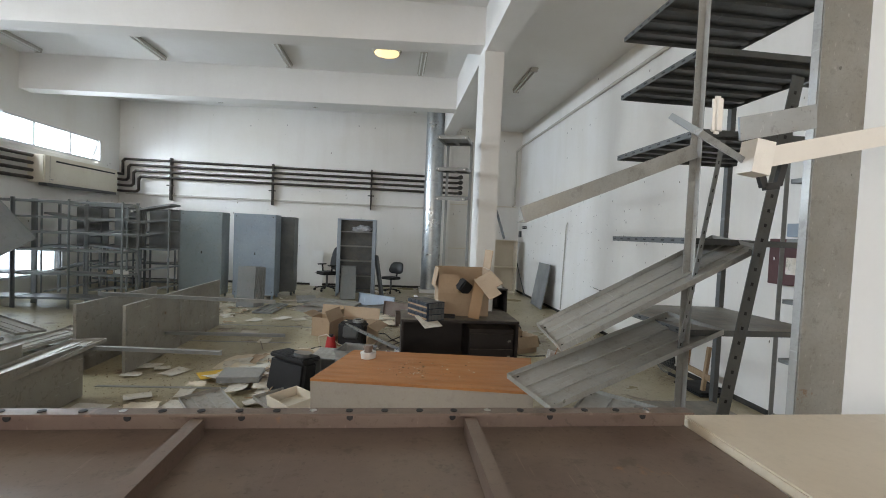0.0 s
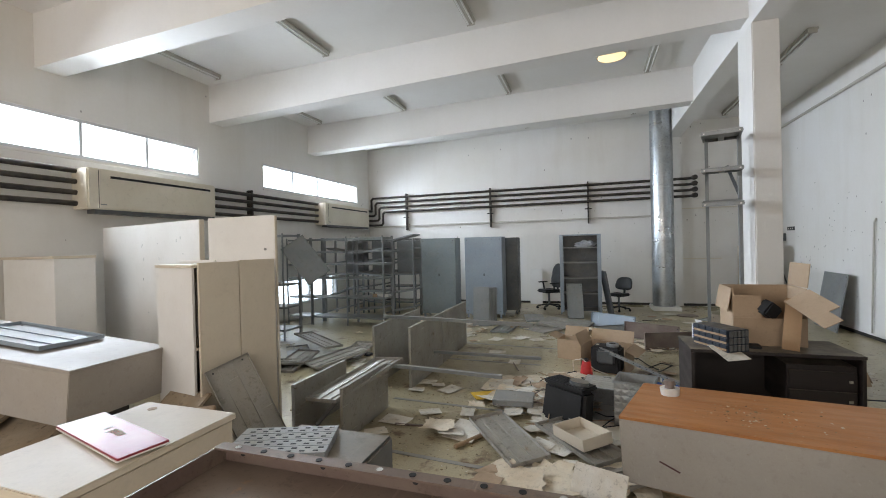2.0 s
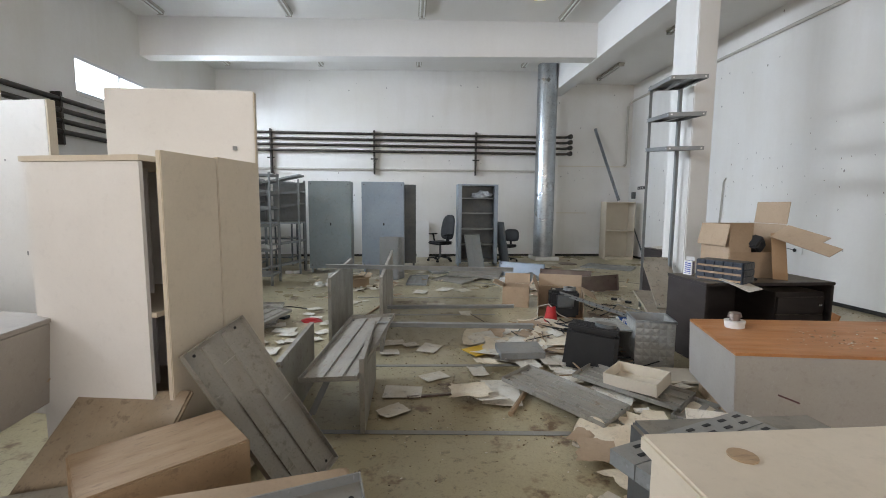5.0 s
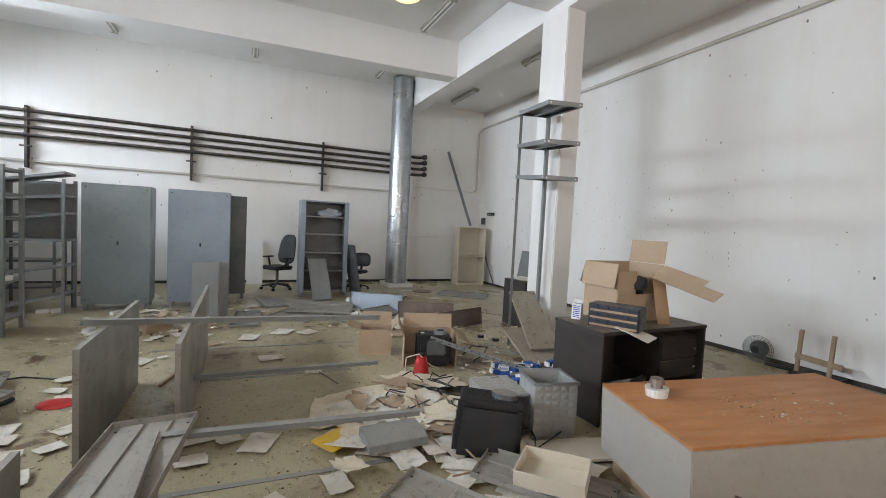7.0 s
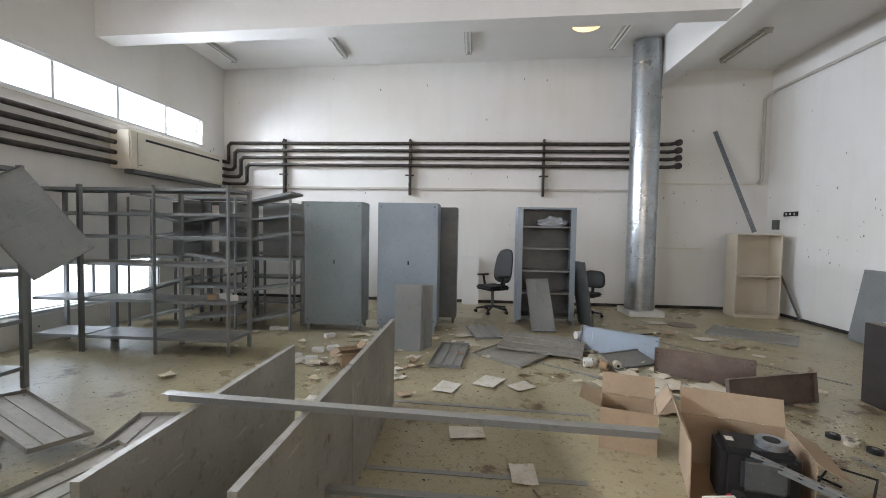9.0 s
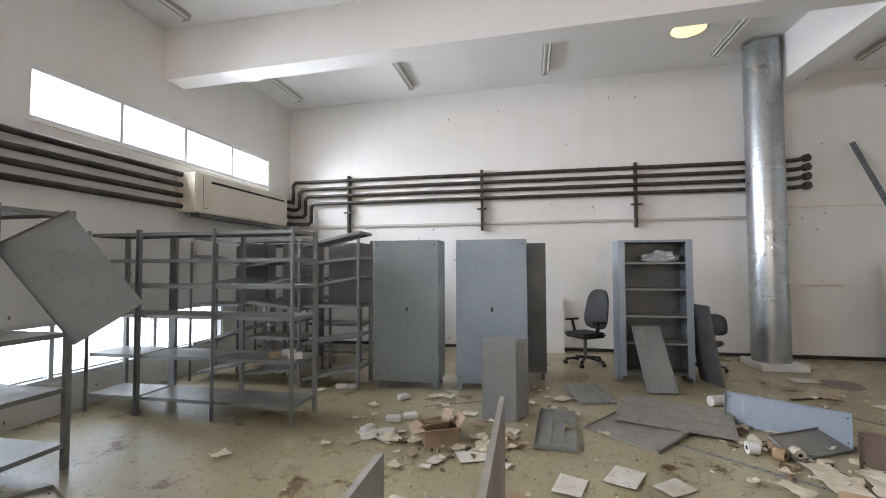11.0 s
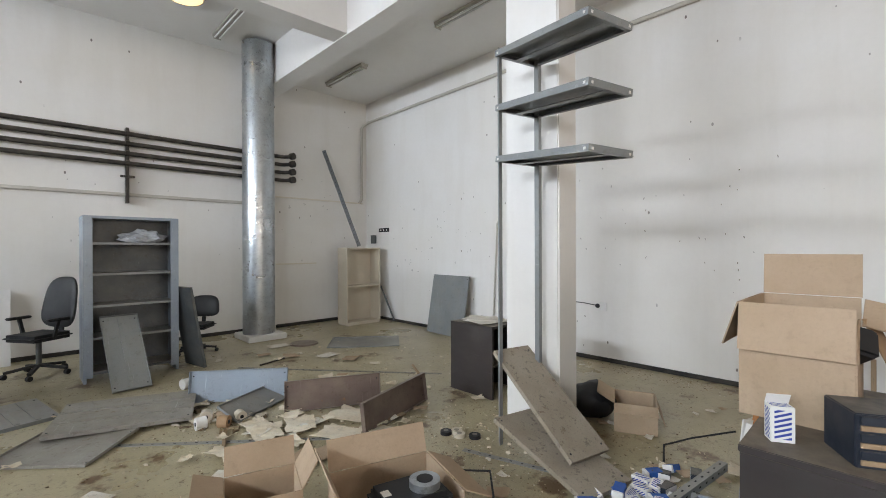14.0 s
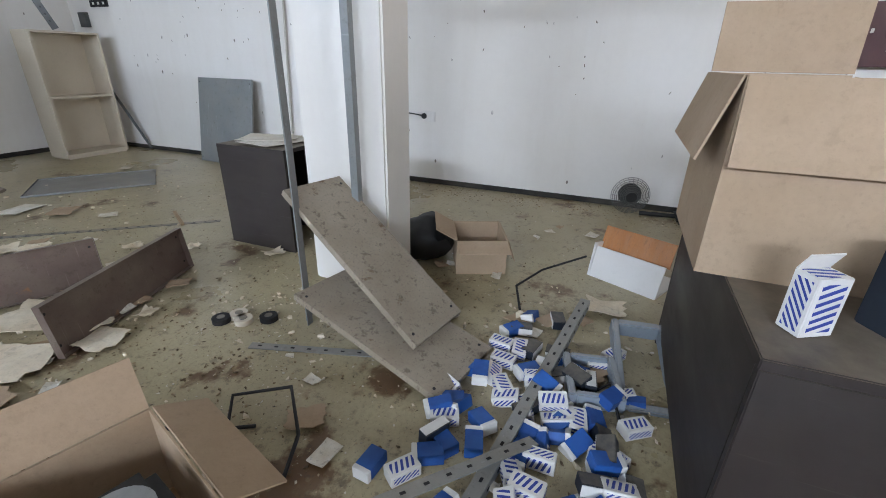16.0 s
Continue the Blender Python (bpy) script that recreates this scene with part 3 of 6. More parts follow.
rack(-5.2, -4.25, 8.5, 8.95, 1.98, (0.2, 0.62, 1.04, 1.96), 1, GREY, "grey steel shelving rack with a fallen shelf hanging from it")
rack(-5.2, -3.35, 12.7, 13.15, 1.85, LV, 2, DARKGREY, "dark grey steel shelving rack near the end wall", tilt=0.3)
tray((-4.04, 8.78, 1.95), (-3.57, 8.96, 1.27), (-4.35, 8.5, 1.72), GREY, "grey steel shelf panel hanging askew from a rack", lip=-0.03)

# tall rack at the column
cr = thing("shelving_rack", "tall narrow steel rack with three high shelves by the column", "shelving")
for x, y, h, tn in ((2.565, 8.3, 3.0, -90), (2.86, 8.17, 2.98, 180)):
    bm = bmesh.new()
    angle_bm(bm, (x, y, 0), (x, y, h), 0.04, tn)
    part("post", bm, GREY, cr)
for z in (2.09, 2.475, 2.885):
    bm = bmesh.new()
    mm, w, l = plane((2.3, 7.46, z), (2.685, 7.365, z), (2.55, 8.31, z + 0.09))
    pan(bm, 0, w, 0, l, -0.042, 0.003, 0.005, False)
    bmesh.ops.transform(bm, matrix=mm, verts=bm.verts[:])
    sh = part("shelf", bm, GREY, cr)
    for d in ((0.006, 0.03, 0.006, l - 0.006), (w - 0.03, w - 0.006, 0.006, l - 0.006), (0.032, w - 0.032, 0.006, 0.03), (0.032, w - 0.032, l - 0.03, l - 0.006), (w / 2 - 0.03, w / 2 + 0.03, 0.032, l - 0.032)):
        boxpart("flange", (*d, -0.0415, -0.038), GREY, sh, m=mm)
    for u, v in ((-0.004, 0.03), (-0.004, l - 0.03), (w + 0.001, 0.03), (w + 0.001, 0.07), (w + 0.001, l - 0.03)):
        boxpart("bolt", (u, u + 0.003, v - 0.008, v + 0.008, -0.03, -0.014), BLACK if u > 0 else WHITE, sh, m=mm)
    for u in (0.03, w - 0.03):
        boxpart("bolt", (u - 0.008, u + 0.008, -0.004, -0.001, -0.03, -0.014), WHITE, sh, m=mm)
tray((2.4, 7.63, 0.15), (2.74, 7.55, 0.15), (2.667, 8.38, 0.69), CAKED, "dusty grey steel shelf slid down against the column", lip=-0.03, ribs=0)
tray((2.25, 7.46, 0.045), (2.66, 7.37, 0.045), (2.5, 8.26, 0.24), CAKED, "dusty grey steel shelf lying at the foot of the rack", lip=-0.03, ribs=0)

# rack by the entrance with slipped trays
er = thing("shelving_rack", "tall dark steel rack half collapsed with slipped trays", "shelving")
for x, y, tn in ((3.48, 4.09, 0), (4.42, 4.09, 90), (4.42, 5.0, 180)):
    bm = bmesh.new()
    angle_bm(bm, (x, y, 0), (x, y, 3.3), 0.042, tn)
    part("post", bm, TRAYSTEEL if x < 4 else DARKGREY, er)
for z in (0.35, 1.12, 1.65, 2.27, 2.73, 3.17):
    bm = bmesh.new()
    pan(bm, 3.485, 4.41, 4.095, 4.995, z - 0.035, z, 0.005, False)
    sh = part("shelf", bm, DARKGREY, er)
    for k in range(5):
        boxpart("rib", (3.5, 4.39, 4.2 + 0.16 * k, 4.245 + 0.16 * k, z - 0.028, z - 0.0055), DARKGREY, sh)
    for k in range(9):
        boxpart("slot", (3.4835, 3.4848, 4.15 + 0.1 * k, 4.18 + 0.1 * k, z - 0.022, z - 0.012), BLACK, sh)
tray((2.71, 4.0, 1.01), (2.64, 4.36, 1.03), (3.8, 3.95, 1.6), TRAYSTEEL, "galvanised steel tray sloping down from the rack", lip=0.03)
tray((2.44, 4.07, 0.84), (2.56, 3.72, 0.8), (3.6, 4.42, 1.14), TRAYSTEEL, "galvanised steel tray sloping under another", lip=0.03)
tray((2.75, 4.2, 0.42), (3.1, 3.9, 0.4), (3.3, 4.75, 0.5), TRAYSTEEL, "galvanised steel tray lying low by the rack", lip=0.03)
post((3.49, 3.88, 0.02), (3.93, 3.9, 2.52), DARKGREY, "dark slotted steel post leaning on the rack", 0.075)
post((2.42, 3.82, 1.68), (3.47, 4.06, 2.1), TRAYSTEEL, "light steel bar fixed askew to the rack", 0.08, 0, False)
post((3.42, 4.03, 1.0), (3.62, 4.05, 2.2), GREY, "short grey steel bar leaning in the rack", 0.03)
br = thing("steel_bracket", "rusty white steel bracket arm bolted to the column", "bracket")
bm = bmesh.new()
bar(bm, (2.5, 2.6, 1.785), (3.0, 2.6, 1.9), 0.03, 0.04)
part("arm", bm, WHITE, br)
boxpart("plate", (-0.075, 0.075, -0.045, 0.045, -0.006, 0.006), GALV, br, "bent galvanised plate", m=pose(2.415, 2.6, 1.825, 35, 14, 20))
boxpart("plate", (-0.08, 0.08, -0.003, 0.003, -0.024, 0.024), GALV, br, m=pose(2.575, 2.61, 1.87, 8, -12, -6))
boxpart("clamp", (-0.02, 0.02, -0.02, 0.02, -0.035, 0.03), WHITE, br, m=pose(2.505, 2.58, 1.79, 0, 8, 0))
bm = bmesh.new()
for a, b in (((2.53, 2.6, 1.775), (2.545, 2.6, 1.735)), ((2.545, 2.6, 1.735), (2.575, 2.6, 1.74)), ((2.575, 2.6, 1.74), (2.585, 2.6, 1.785))):
    bar(bm, a, b, 0.01, 0.014)
part("ring", bm, BLACK, br, "black shackle")
boxpart("hook", (-0.011, 0.011, -0.008, 0.008, 0, 0.075), WHITE, br, "white drilled lug", bevel=0.006, m=pose(2.432, 2.6, 1.835))
pc = thing("glazed_steel_partition", "pale grey steel partition with a small glazed frame on top", "partition")
boxpart("panel", (3.3, 3.9, 3.22, 3.26, 0, 2.62), TRAYSTEEL, pc, bevel=0.004)
for d in ((3.3, 3.36, 2.625, 3.6), (3.84, 3.9, 2.625, 3.6), (3.361, 3.839, 2.625, 2.69), (3.361, 3.839, 3.54, 3.6)):
    boxpart("window_frame", (d[0], d[1], 3.215, 3.265, d[2], d[3]), WHITE, pc, bevel=0.004)
g = boxpart("pane", (3.361, 3.839, 3.237, 3.243, 2.69, 3.54), GLASS, pc)
g.visible_shadow = False

# rack against the far wall side
rack(4.94, 5.39, 4.05, 4.97, 3.0, (0.25, 0.72, 1.2, 1.69, 2.17, 2.6, 2.94), 1, GREY, "grey steel shelving rack with bare shelves by the wall")


# ---- cupboards ----
def metal_cupboard(name, x0, x1, y0, y1, h, material, label, closed=True):
    c = thing(name, label, "cabinet")
    boxpart("body", (x0, x1, y0, y1, 0.09, h), material, c, bevel=0.006)
    for x in (x0 + 0.03, x1 - 0.07):
        for y in (y0 + 0.02, y1 - 0.06):
            boxpart("foot", (x, x + 0.04, y, y + 0.04, 0, 0.09), material, c)
    for k in range(4):
        bm = bmesh.new()
        rod(bm, (x0 + 0.05 if k % 2 else x1 - 0.05, y0 + 0.002, 0.16 if k < 2 else h - 0.06), (x0 + 0.05 if k % 2 else x1 - 0.05, y0 - 0.003, 0.16 if k < 2 else h - 0.06), 0.012, 10)
        part("bolt", bm, DARKGREY, c)
    boxpart("dent", (x0 + (x1 - x0) * 0.5, x0 + (x1 - x0) * 0.53, y0 - 0.002, y0 + 0.001, h * 0.52, h * 0.55), BLACK, c, "dark scratch")
    return c


metal_cupboard("steel_cabinet", -2.71, -1.87, 11.5, 11.93, 1.86, SLATE, "slate grey steel cabinet turned with its back outward")
metal_cupboard("steel_cabinet", -1.66, -0.79, 11.58, 12.04, 1.86, BLUE, "blue-grey steel cabinet turned with its back outward")
metal_cupboard("steel_cabinet", -1.35, -0.54, 12.25, 12.65, 1.84, DARKGREY, "dark grey steel cabinet standing behind another")

oc = thing("open_cabinet", "open blue-grey steel cabinet with four shelves and no doors", "cabinet")
ox0, ox1, oy0, oy1, oh = 0.42, 1.34, 12.43, 12.86, 1.87
for nm, d in (("side", (ox0, ox0 + 0.03, oy0, oy1, 0, oh)), ("side", (ox1 - 0.03, ox1, oy0, oy1, 0, oh)), ("back", (ox0 + 0.03, ox1 - 0.03, oy1 - 0.02, oy1, 0.1, oh - 0.03)), ("top", (ox0 + 0.03, ox1 - 0.03, oy0, oy1, oh - 0.03, oh)), ("bottom", (ox0 + 0.03, ox1 - 0.03, oy0, oy1 - 0.02, 0.09, 0.12))):
    boxpart(nm, d, BLUE if nm in ("side", "top") else DARKGREY, oc)
for x in (ox0, ox1 - 0.085):
    boxpart("door_jamb", (x, x + 0.085, oy0 - 0.014, oy0 - 0.001, 0.06, oh), BLUE, oc, bevel=0.003)
for z in (0.5, 0.86, 1.22, 1.57):
    boxpart("shelf", (ox0 + 0.032, ox1 - 0.032, oy0 + 0.02, oy1 - 0.022, z - 0.025, z), GREY, oc)
tray((0.6, 11.8, 0.01), (0.95, 11.83, 0.01), (0.72, 12.37, 0.73), GREY, "grey ribbed steel shelf leaning into the open cabinet", lip=0.03, ribs=1)
tray((1.57, 12.2, 0.01), (1.47, 12.65, 0.01), (1.385, 12.23, 1.02), DARKGREY, "dark steel panel leaning beside the cabinet", lip=0.03, ribs=0)

bag = thing("plastic_bag", "crumpled clear plastic on the cabinet's top shelf", "bag")
bm = bmesh.new()
bmesh.ops.create_icosphere(bm, subdivisions=3, radius=0.15)
for v in bm.verts:
    k = 1 + 0.5 * noise.noise(v.co * 14)
    v.co = Vector((v.co.x * 1.5 * k, v.co.y * 0.9 * k, max(-0.06, v.co.z * 0.6 * k)))
bmesh.ops.translate(bm, vec=(1.0, 12.6, 1.632), verts=bm.verts[:])
part("film", bm, surface("plastic_film", (0.5, 0.52, 0.55), rough=0.2, big=9, fine=40, bump=0.2), bag)

stack = thing("panel_stack", "stack of grey steel panels standing on edge", "panels")
for i in range(6):
    m = pose(-1.24 + 0.024 * i, 10.6 + 0.042 * i, 0, -6, 0, -2 + 0.5 * i)
    boxpart("panel", (0, 0.34, 0, 0.03, 0.0, 0.8 - 0.012 * (i % 3)), GREY, stack, bevel=0.003, m=m)
wb = thing("white_board", "white board leaning against the wall", "board")
boxpart("sheet", (-0.5, -0.17, 14.1, 14.13, 0, 0.98), WHITE, wb, m=Matrix.Translation((0, 14.1, 0)) @ pose(0, 0, 0, -8, 0, 0) @ Matrix.Translation((0, -14.1, 0)))


def office_chair(m, label, arms=True, back=(0.245, 0.31, 0.84)):
    c = thing("office_chair", label, "chair", m, "office chairs")
    bm = bmesh.new()
    box(bm, -0.24, 0.24, -0.23, 0.23, 0.42, 0.5, bevel=0.035)
    part("seat", bm, BLACK, c, smooth=True)
    bm = bmesh.new()
    bmesh.ops.create_uvsphere(bm, u_segments=28, v_segments=18, radius=1.0)
    for v in bm.verts:
        k = v.co.copy()
        sx, sz = (abs(k.x) ** 0.6 * (1 if k.x > 0 else -1), abs(k.z) ** 0.6 * (1 if k.z > 0 else -1))
        v.co = Vector((sx * (back[0] - 0.03 * sz), k.y * 0.045 + 0.28 - 0.04 * sx * sx + 0.05 * sz, back[2] + back[1] * sz))
    part("backrest", bm, BLACK, c, smooth=True)
    bm = bmesh.new()
    bar(bm, (0, 0.12, 0.42), (0, 0.25, 0.44), 0.06, 0.02)
    bar(bm, (0, 0.25, 0.44), (0, 0.28, 0.7), 0.06, 0.02)
    part("back_support", bm, BLACK, c)
    bm = bmesh.new()
    rod(bm, (0, 0, 0.1), (0, 0, 0.42), 0.028, 12)
    part("gas_lift", bm, DARKGREY, c, smooth=True)
    for i in range(5):
        a = radians(72 * i + 20)
        bm = bmesh.new()
        bar(bm, (0, 0, 0.12), (0.3 * math.cos(a), 0.3 * math.sin(a), 0.075), 0.04, 0.03)
        part("leg", bm, BLACK, c)
        bm = bmesh.new()
        x, y = 0.3 * math.cos(a), 0.3 * math.sin(a)
        rod(bm, (x - 0.02, y, 0.03), (x + 0.02, y, 0.03), 0.03, 12)
        part("castor", bm, BLACK, c, smooth=True)
    if arms:
        for s in (-1, 1):
            bm = bmesh.new()
            bar(bm, (s * 0.22, 0, 0.44), (s * 0.29, 0, 0.66), 0.035, 0.025)
            box(bm, s * 0.29 - 0.035, s * 0.29 + 0.035, -0.13, 0.12, 0.655, 0.685, bevel=0.01)
            part("armrest", bm, BLACK, c)
    return c


office_chair(pose(0.08, 13.3, 0, 0, 0, -55), "black office chair with armrests standing on castors")
oc2 = office_chair(pose(1.74, 13.2, 0, 0, 0, -40) @ Matrix.Scale(0.85, 4), "low black office chair without armrests", arms=False, back=(0.27, 0.18, 0.76))

bs = thing("bookcase", "cream open bookcase with one middle shelf", "bookcase")
bx0, bx1, by0, by1, bh = 4.41, 5.19, 13.5, 13.84, 1.51
for nm, d in (("side", (bx0, bx0 + 0.022, by0, by1, 0.02, bh)), ("side", (bx1 - 0.022, bx1, by0, by1, 0.02, bh)), ("back", (bx0 + 0.022, bx1 - 0.022, by1 - 0.012, by1, 0.05, bh - 0.02)), ("top", (bx0 + 0.022, bx1 - 0.022, by0, by1, bh - 0.022, bh)), ("shelf", (bx0 + 0.022, bx1 - 0.022, by0 + 0.01, by1 - 0.012, 0.74, 0.765)), ("base", (bx0 + 0.022, bx1 - 0.022, by0 + 0.01, by1 - 0.012, 0.0, 0.06))):
    boxpart(nm, d, CREAM, bs)
post((4.3, 14.25, 3.47), (4.84, 13.8, 1.53), DARKGREY, "dark steel post leaning from the bookcase to the wall", 0.075)
post((5.21, 13.7, 0.95), (5.37, 13.3, 0.02), DARKGREY, "short dark post leaning by the bookcase", 0.04)
tray((5.16, 12.05, 0.005), (5.1, 11.13, 0.005), (5.33, 12.0, 1.02), GREY, "grey steel panel leaning against the wall", lip=-0.02, ribs=0)

sk = thing("socket_strip", "black triple wall socket strip", "socket")
boxpart("plate", (XE - 0.02, XE - 0.001, 13.5, 13.84, 1.84, 1.92), BLACK, sk)
for i in range(3):
    boxpart("socket", (XE - 0.026, XE - 0.019, 13.55 + 0.1 * i, 13.58 + 0.1 * i, 1.865, 1.895), WHITE, sk)
sw = thing("switch_box", "dark grey switch box on the wall", "switch")
boxpart("box", (XE - 0.05, XE - 0.001, 13.95, 14.1, 1.6, 1.78), DARKGREY, sw, bevel=0.004)
ol = thing("wall_outlet", "white wall outlet with a black hole and cable", "outlet")
boxpart("plate", (XE - 0.02, XE - 0.001, 8.82, 8.94, 0.67, 0.77), WHITE, ol)
bm = bmesh.new()
rod(bm, (XE - 0.03, 8.94, 0.725), (XE - 0.002, 8.94, 0.725), 0.03, 14)
part("hole", bm, BLACK, ol)
bend_pipe("cable", [(XE - 0.02, 8.97, 0.73), (XE - 0.015, 9.12, 0.745), (XE - 0.015, 9.27, 0.75)], 0.006, ol, BLACK)

mb = thing("electrical_box", "dark red electrical box with a white label", "electrical box")
boxpart("box", (XE - 0.1, XE - 0.001, 5.1, 5.52, 1.28, 1.7), BRONZE, mb, bevel=0.006)
boxpart("label", (XE - 0.104, XE - 0.1005, 5.2, 5.33, 1.38, 1.53), PAPER, mb)
boxpart("latch", (XE - 0.108, XE - 0.1005, 5.44, 5.46, 1.5, 1.53), CHROME, mb)
cb = thing("junction_box", "small pale blue junction box", "junction box")
boxpart("box", (XE - 0.06, XE - 0.001, 5.27, 5.39, 1.72, 1.84), BLUE, cb, bevel=0.004)
lb = thing("wall_label", "long white wall label strip", "label")
boxpart("plate", (XE - 0.008, XE - 0.001, 4.98, 5.36, 1.1, 1.18), WHITE, lb)

# ---- dark side cabinet ----
sc = thing("side_cabinet", "dark brown open side cabinet with torn paper on top", "cabinet")
x0, x1, y0, y1, h = 3.24, 3.74, 8.96, 9.53, 0.715
for nm, d in (("side", (x0, x0 + 0.02, y0, y1, 0, h - 0.025)), ("side", (x1 - 0.02, x1, y0, y1, 0, h - 0.025)), ("back", (x0 + 0.02, x1 - 0.02, y1 - 0.02, y1, 0, h - 0.025)), ("top", (x0, x1, y0, y1, h - 0.025, h)), ("shelf", (x0 + 0.02, x1 - 0.02, y0 + 0.02, y1 - 0.02, 0.3, 0.32))):
    boxpart(nm, d, BLACKWOOD, sc)


# ---- lying shelving frames ----
fr = thing("fallen_shelving", "grey steel shelving unit lying on its back with dusty shelf panels", "shelving")
for x, y0, y1 in ((-0.95, 6.55, 7.7), (-0.95, 7.72, 8.96), (-1.42, 6.55, 8.05)):
    bm = bmesh.new()
    pan(bm, 0, 0.72, 0, y1 - y0, -0.03, 0.0, 0.004, True, None)
    bmesh.ops.transform(bm, matrix=Matrix.Translation((x, y0, 0.01)) @ pose(0, 0, 0, 0, -90, 0), verts=bm.verts[:])
    part("shelf", bm, DUSTY, fr)
for p, q in (((-1.54, 7.12, 0.78), (0.43, 7.07, 0.742)), ((-1.0, 7.33, 0.29), (0.5, 7.29, 0.29)), ((-1.0, 8.02, 0.005), (0.42, 7.97, 0.005)), ((-1.45, 9.1, 0.005), (0.68, 8.95, 0.005))):
    bm = bmesh.new()
    angle_bm(bm, p, q, 0.045, 180)
    part("post", bm, GREY, fr)
fr2 = thing("fallen_shelving", "grey steel shelving frame lying on the floor with rusty panels", "shelving")
for x, y0, y1 in ((-0.97, 5.1, 5.97), (-1.45, 5.08, 5.95)):
    bm = bmesh.new()
    pan(bm, 0, 0.47, 0, y1 - y0, -0.03, 0.0, 0.004, True, None)
    bmesh.ops.transform(bm, matrix=Matrix.Translation((x, y0, 0.01)) @ pose(0, 0, 0, 0, -90, 0), verts=bm.verts[:])
    part("shelf", bm, DUSTY, fr2)
for p, q in (((-0.92, 5.95, 0.48), (0.3, 5.83, 0.48)), ((-1.0, 6.27, 0.005), (0.45, 6.2, 0.005)), ((-1.5, 5.2, 0.005), (0.33, 5.06, 0.005)), ((-1.3, 5.2, 0.1), (-1.15, 5.75, 0.42))):
    bm = bmesh.new()
    angle_bm(bm, p, q, 0.045, 180)
    part("post", bm, GREY, fr2)

tray((-1.33, 5.12, 0.335), (-0.975, 5.05, 0.37), (-1.5, 6.19, 0.42), DUSTY, "grey ribbed steel shelf lying across the fallen frame")
tray((-1.57, 4.28, 0.8), (-1.46, 4.56, 0.915), (-1.16, 4.32, 0.08), DUSTY, "grey ribbed steel shelf leaning against a cream cupboard")
tray((0.02, 5.66, 0.09), (0.28, 5.86, 0.11), (0.52, 5.0, 0.05), DUSTY, "grey ribbed steel shelf lying on scattered papers")
tray((0.6, 5.75, 0.07), (0.86, 5.93, 0.08), (1.1, 5.15, 0.06), DUSTY, "grey ribbed steel shelf lying under a white tray")
tray((1.0, 5.1, 0.05), (1.28, 5.35, 0.06), (1.2, 4.85, 0.04), DUSTY, "short grey steel shelf lying on the floor")
tray((-1.42, 3.16, 0.63), (-1.48, 3.43, 0.67), (-0.72, 3.33, 0.67), GREY, "grey ribbed steel shelf lying on the junk pile", lip=0.03)
tray((0.03, 10.7, 0.08), (0.98, 10.4, 0.06), (0.24, 11.32, 0.12), DUSTY, "grey ribbed steel shelf lying flat on the floor", lip=-0.03)
tray((-0.22, 11.25, 0.03), (0.18, 11.35, 0.03), (-0.07, 11.9, 0.07), GREY, "small grey steel shelf lying on the floor", lip=-0.03)
tray((-0.745, 10.0, 0.008), (-0.39, 9.97, 0.008), (-0.69, 10.95, 0.008), GREY, "grey steel shelf with raised rims lying face up")
tray((-0.28, 10.53, 0.006), (0.25, 10.07, 0.006), (0.1, 10.95, 0.03), DUSTY, "dusty steel panel lying on the floor", lip=0.02, ribs=0)
tray((1.09, 10.95, 0.01), (1.83, 10.42, 0.01), (1.11, 11.0, 0.3), BLUE, "blue-grey steel panel standing on its long edge", lip=0.035, ribs=0)
tray((1.64, 10.06, 0.01), (2.43, 9.69, 0.01), (1.65, 10.1, 0.28), BROWNSTEEL, "brown-grey steel panel standing on its long edge", lip=0.035, ribs=0)
tray((1.86, 9.13, 0.01), (2.775, 9.43, 0.01), (1.85, 9.16, 0.27), BROWNSTEEL, "brown-grey steel panel standing on edge with a folded rim", lip=0.035, ribs=0)
tray((1.25, 10.1, 0.01), (1.85, 10.42, 0.01), (1.15, 10.3, 0.12), GREY, "grey steel panel lying askew against another", lip=0.02, ribs=0)
tray((3.2, 12.1, 0.006), (4.06, 11.45, 0.006), (3.65, 12.68, 0.006), GREY, "grey steel panel lying flat near the bookcase", lip=0.015, ribs=0)
post((0.14, 10.62, 0.005), (1.86, 9.18, 0.005), GREY, "grey slotted steel post lying on the floor", 0.045, 180)
post((1.9, 11.95, 0.005), (3.53, 9.97, 0.005), DARKGREY, "long dark slotted steel post lying on the floor", 0.045, 180)
post((2.3, 8.45, 0.006), (2.52, 7.72, 0.006), GREY, "short grey slotted steel post on the floor", 0.045, 180)
post((3.2, 6.98, 0.1), (1.85, 7.2, 0.05), GREY, "grey slotted steel post lying over small cartons", 0.05, 180)
post((1.2, 7.75, 0.34), (2.2, 7.1, 0.06), GREY, "grey steel bar lying across the junk", 0.045, 180)
post((-1.3, 11.15, 0.005), (-0.72, 11.45, 0.005), DARKGREY, "thin dark steel bar on the floor", 0.02, 180, False)
post((-1.9, 10.9, 0.005), (-1.3, 11.2, 0.005), DARKGREY, "thin dark steel rod on the floor", 0.02, 180, False)

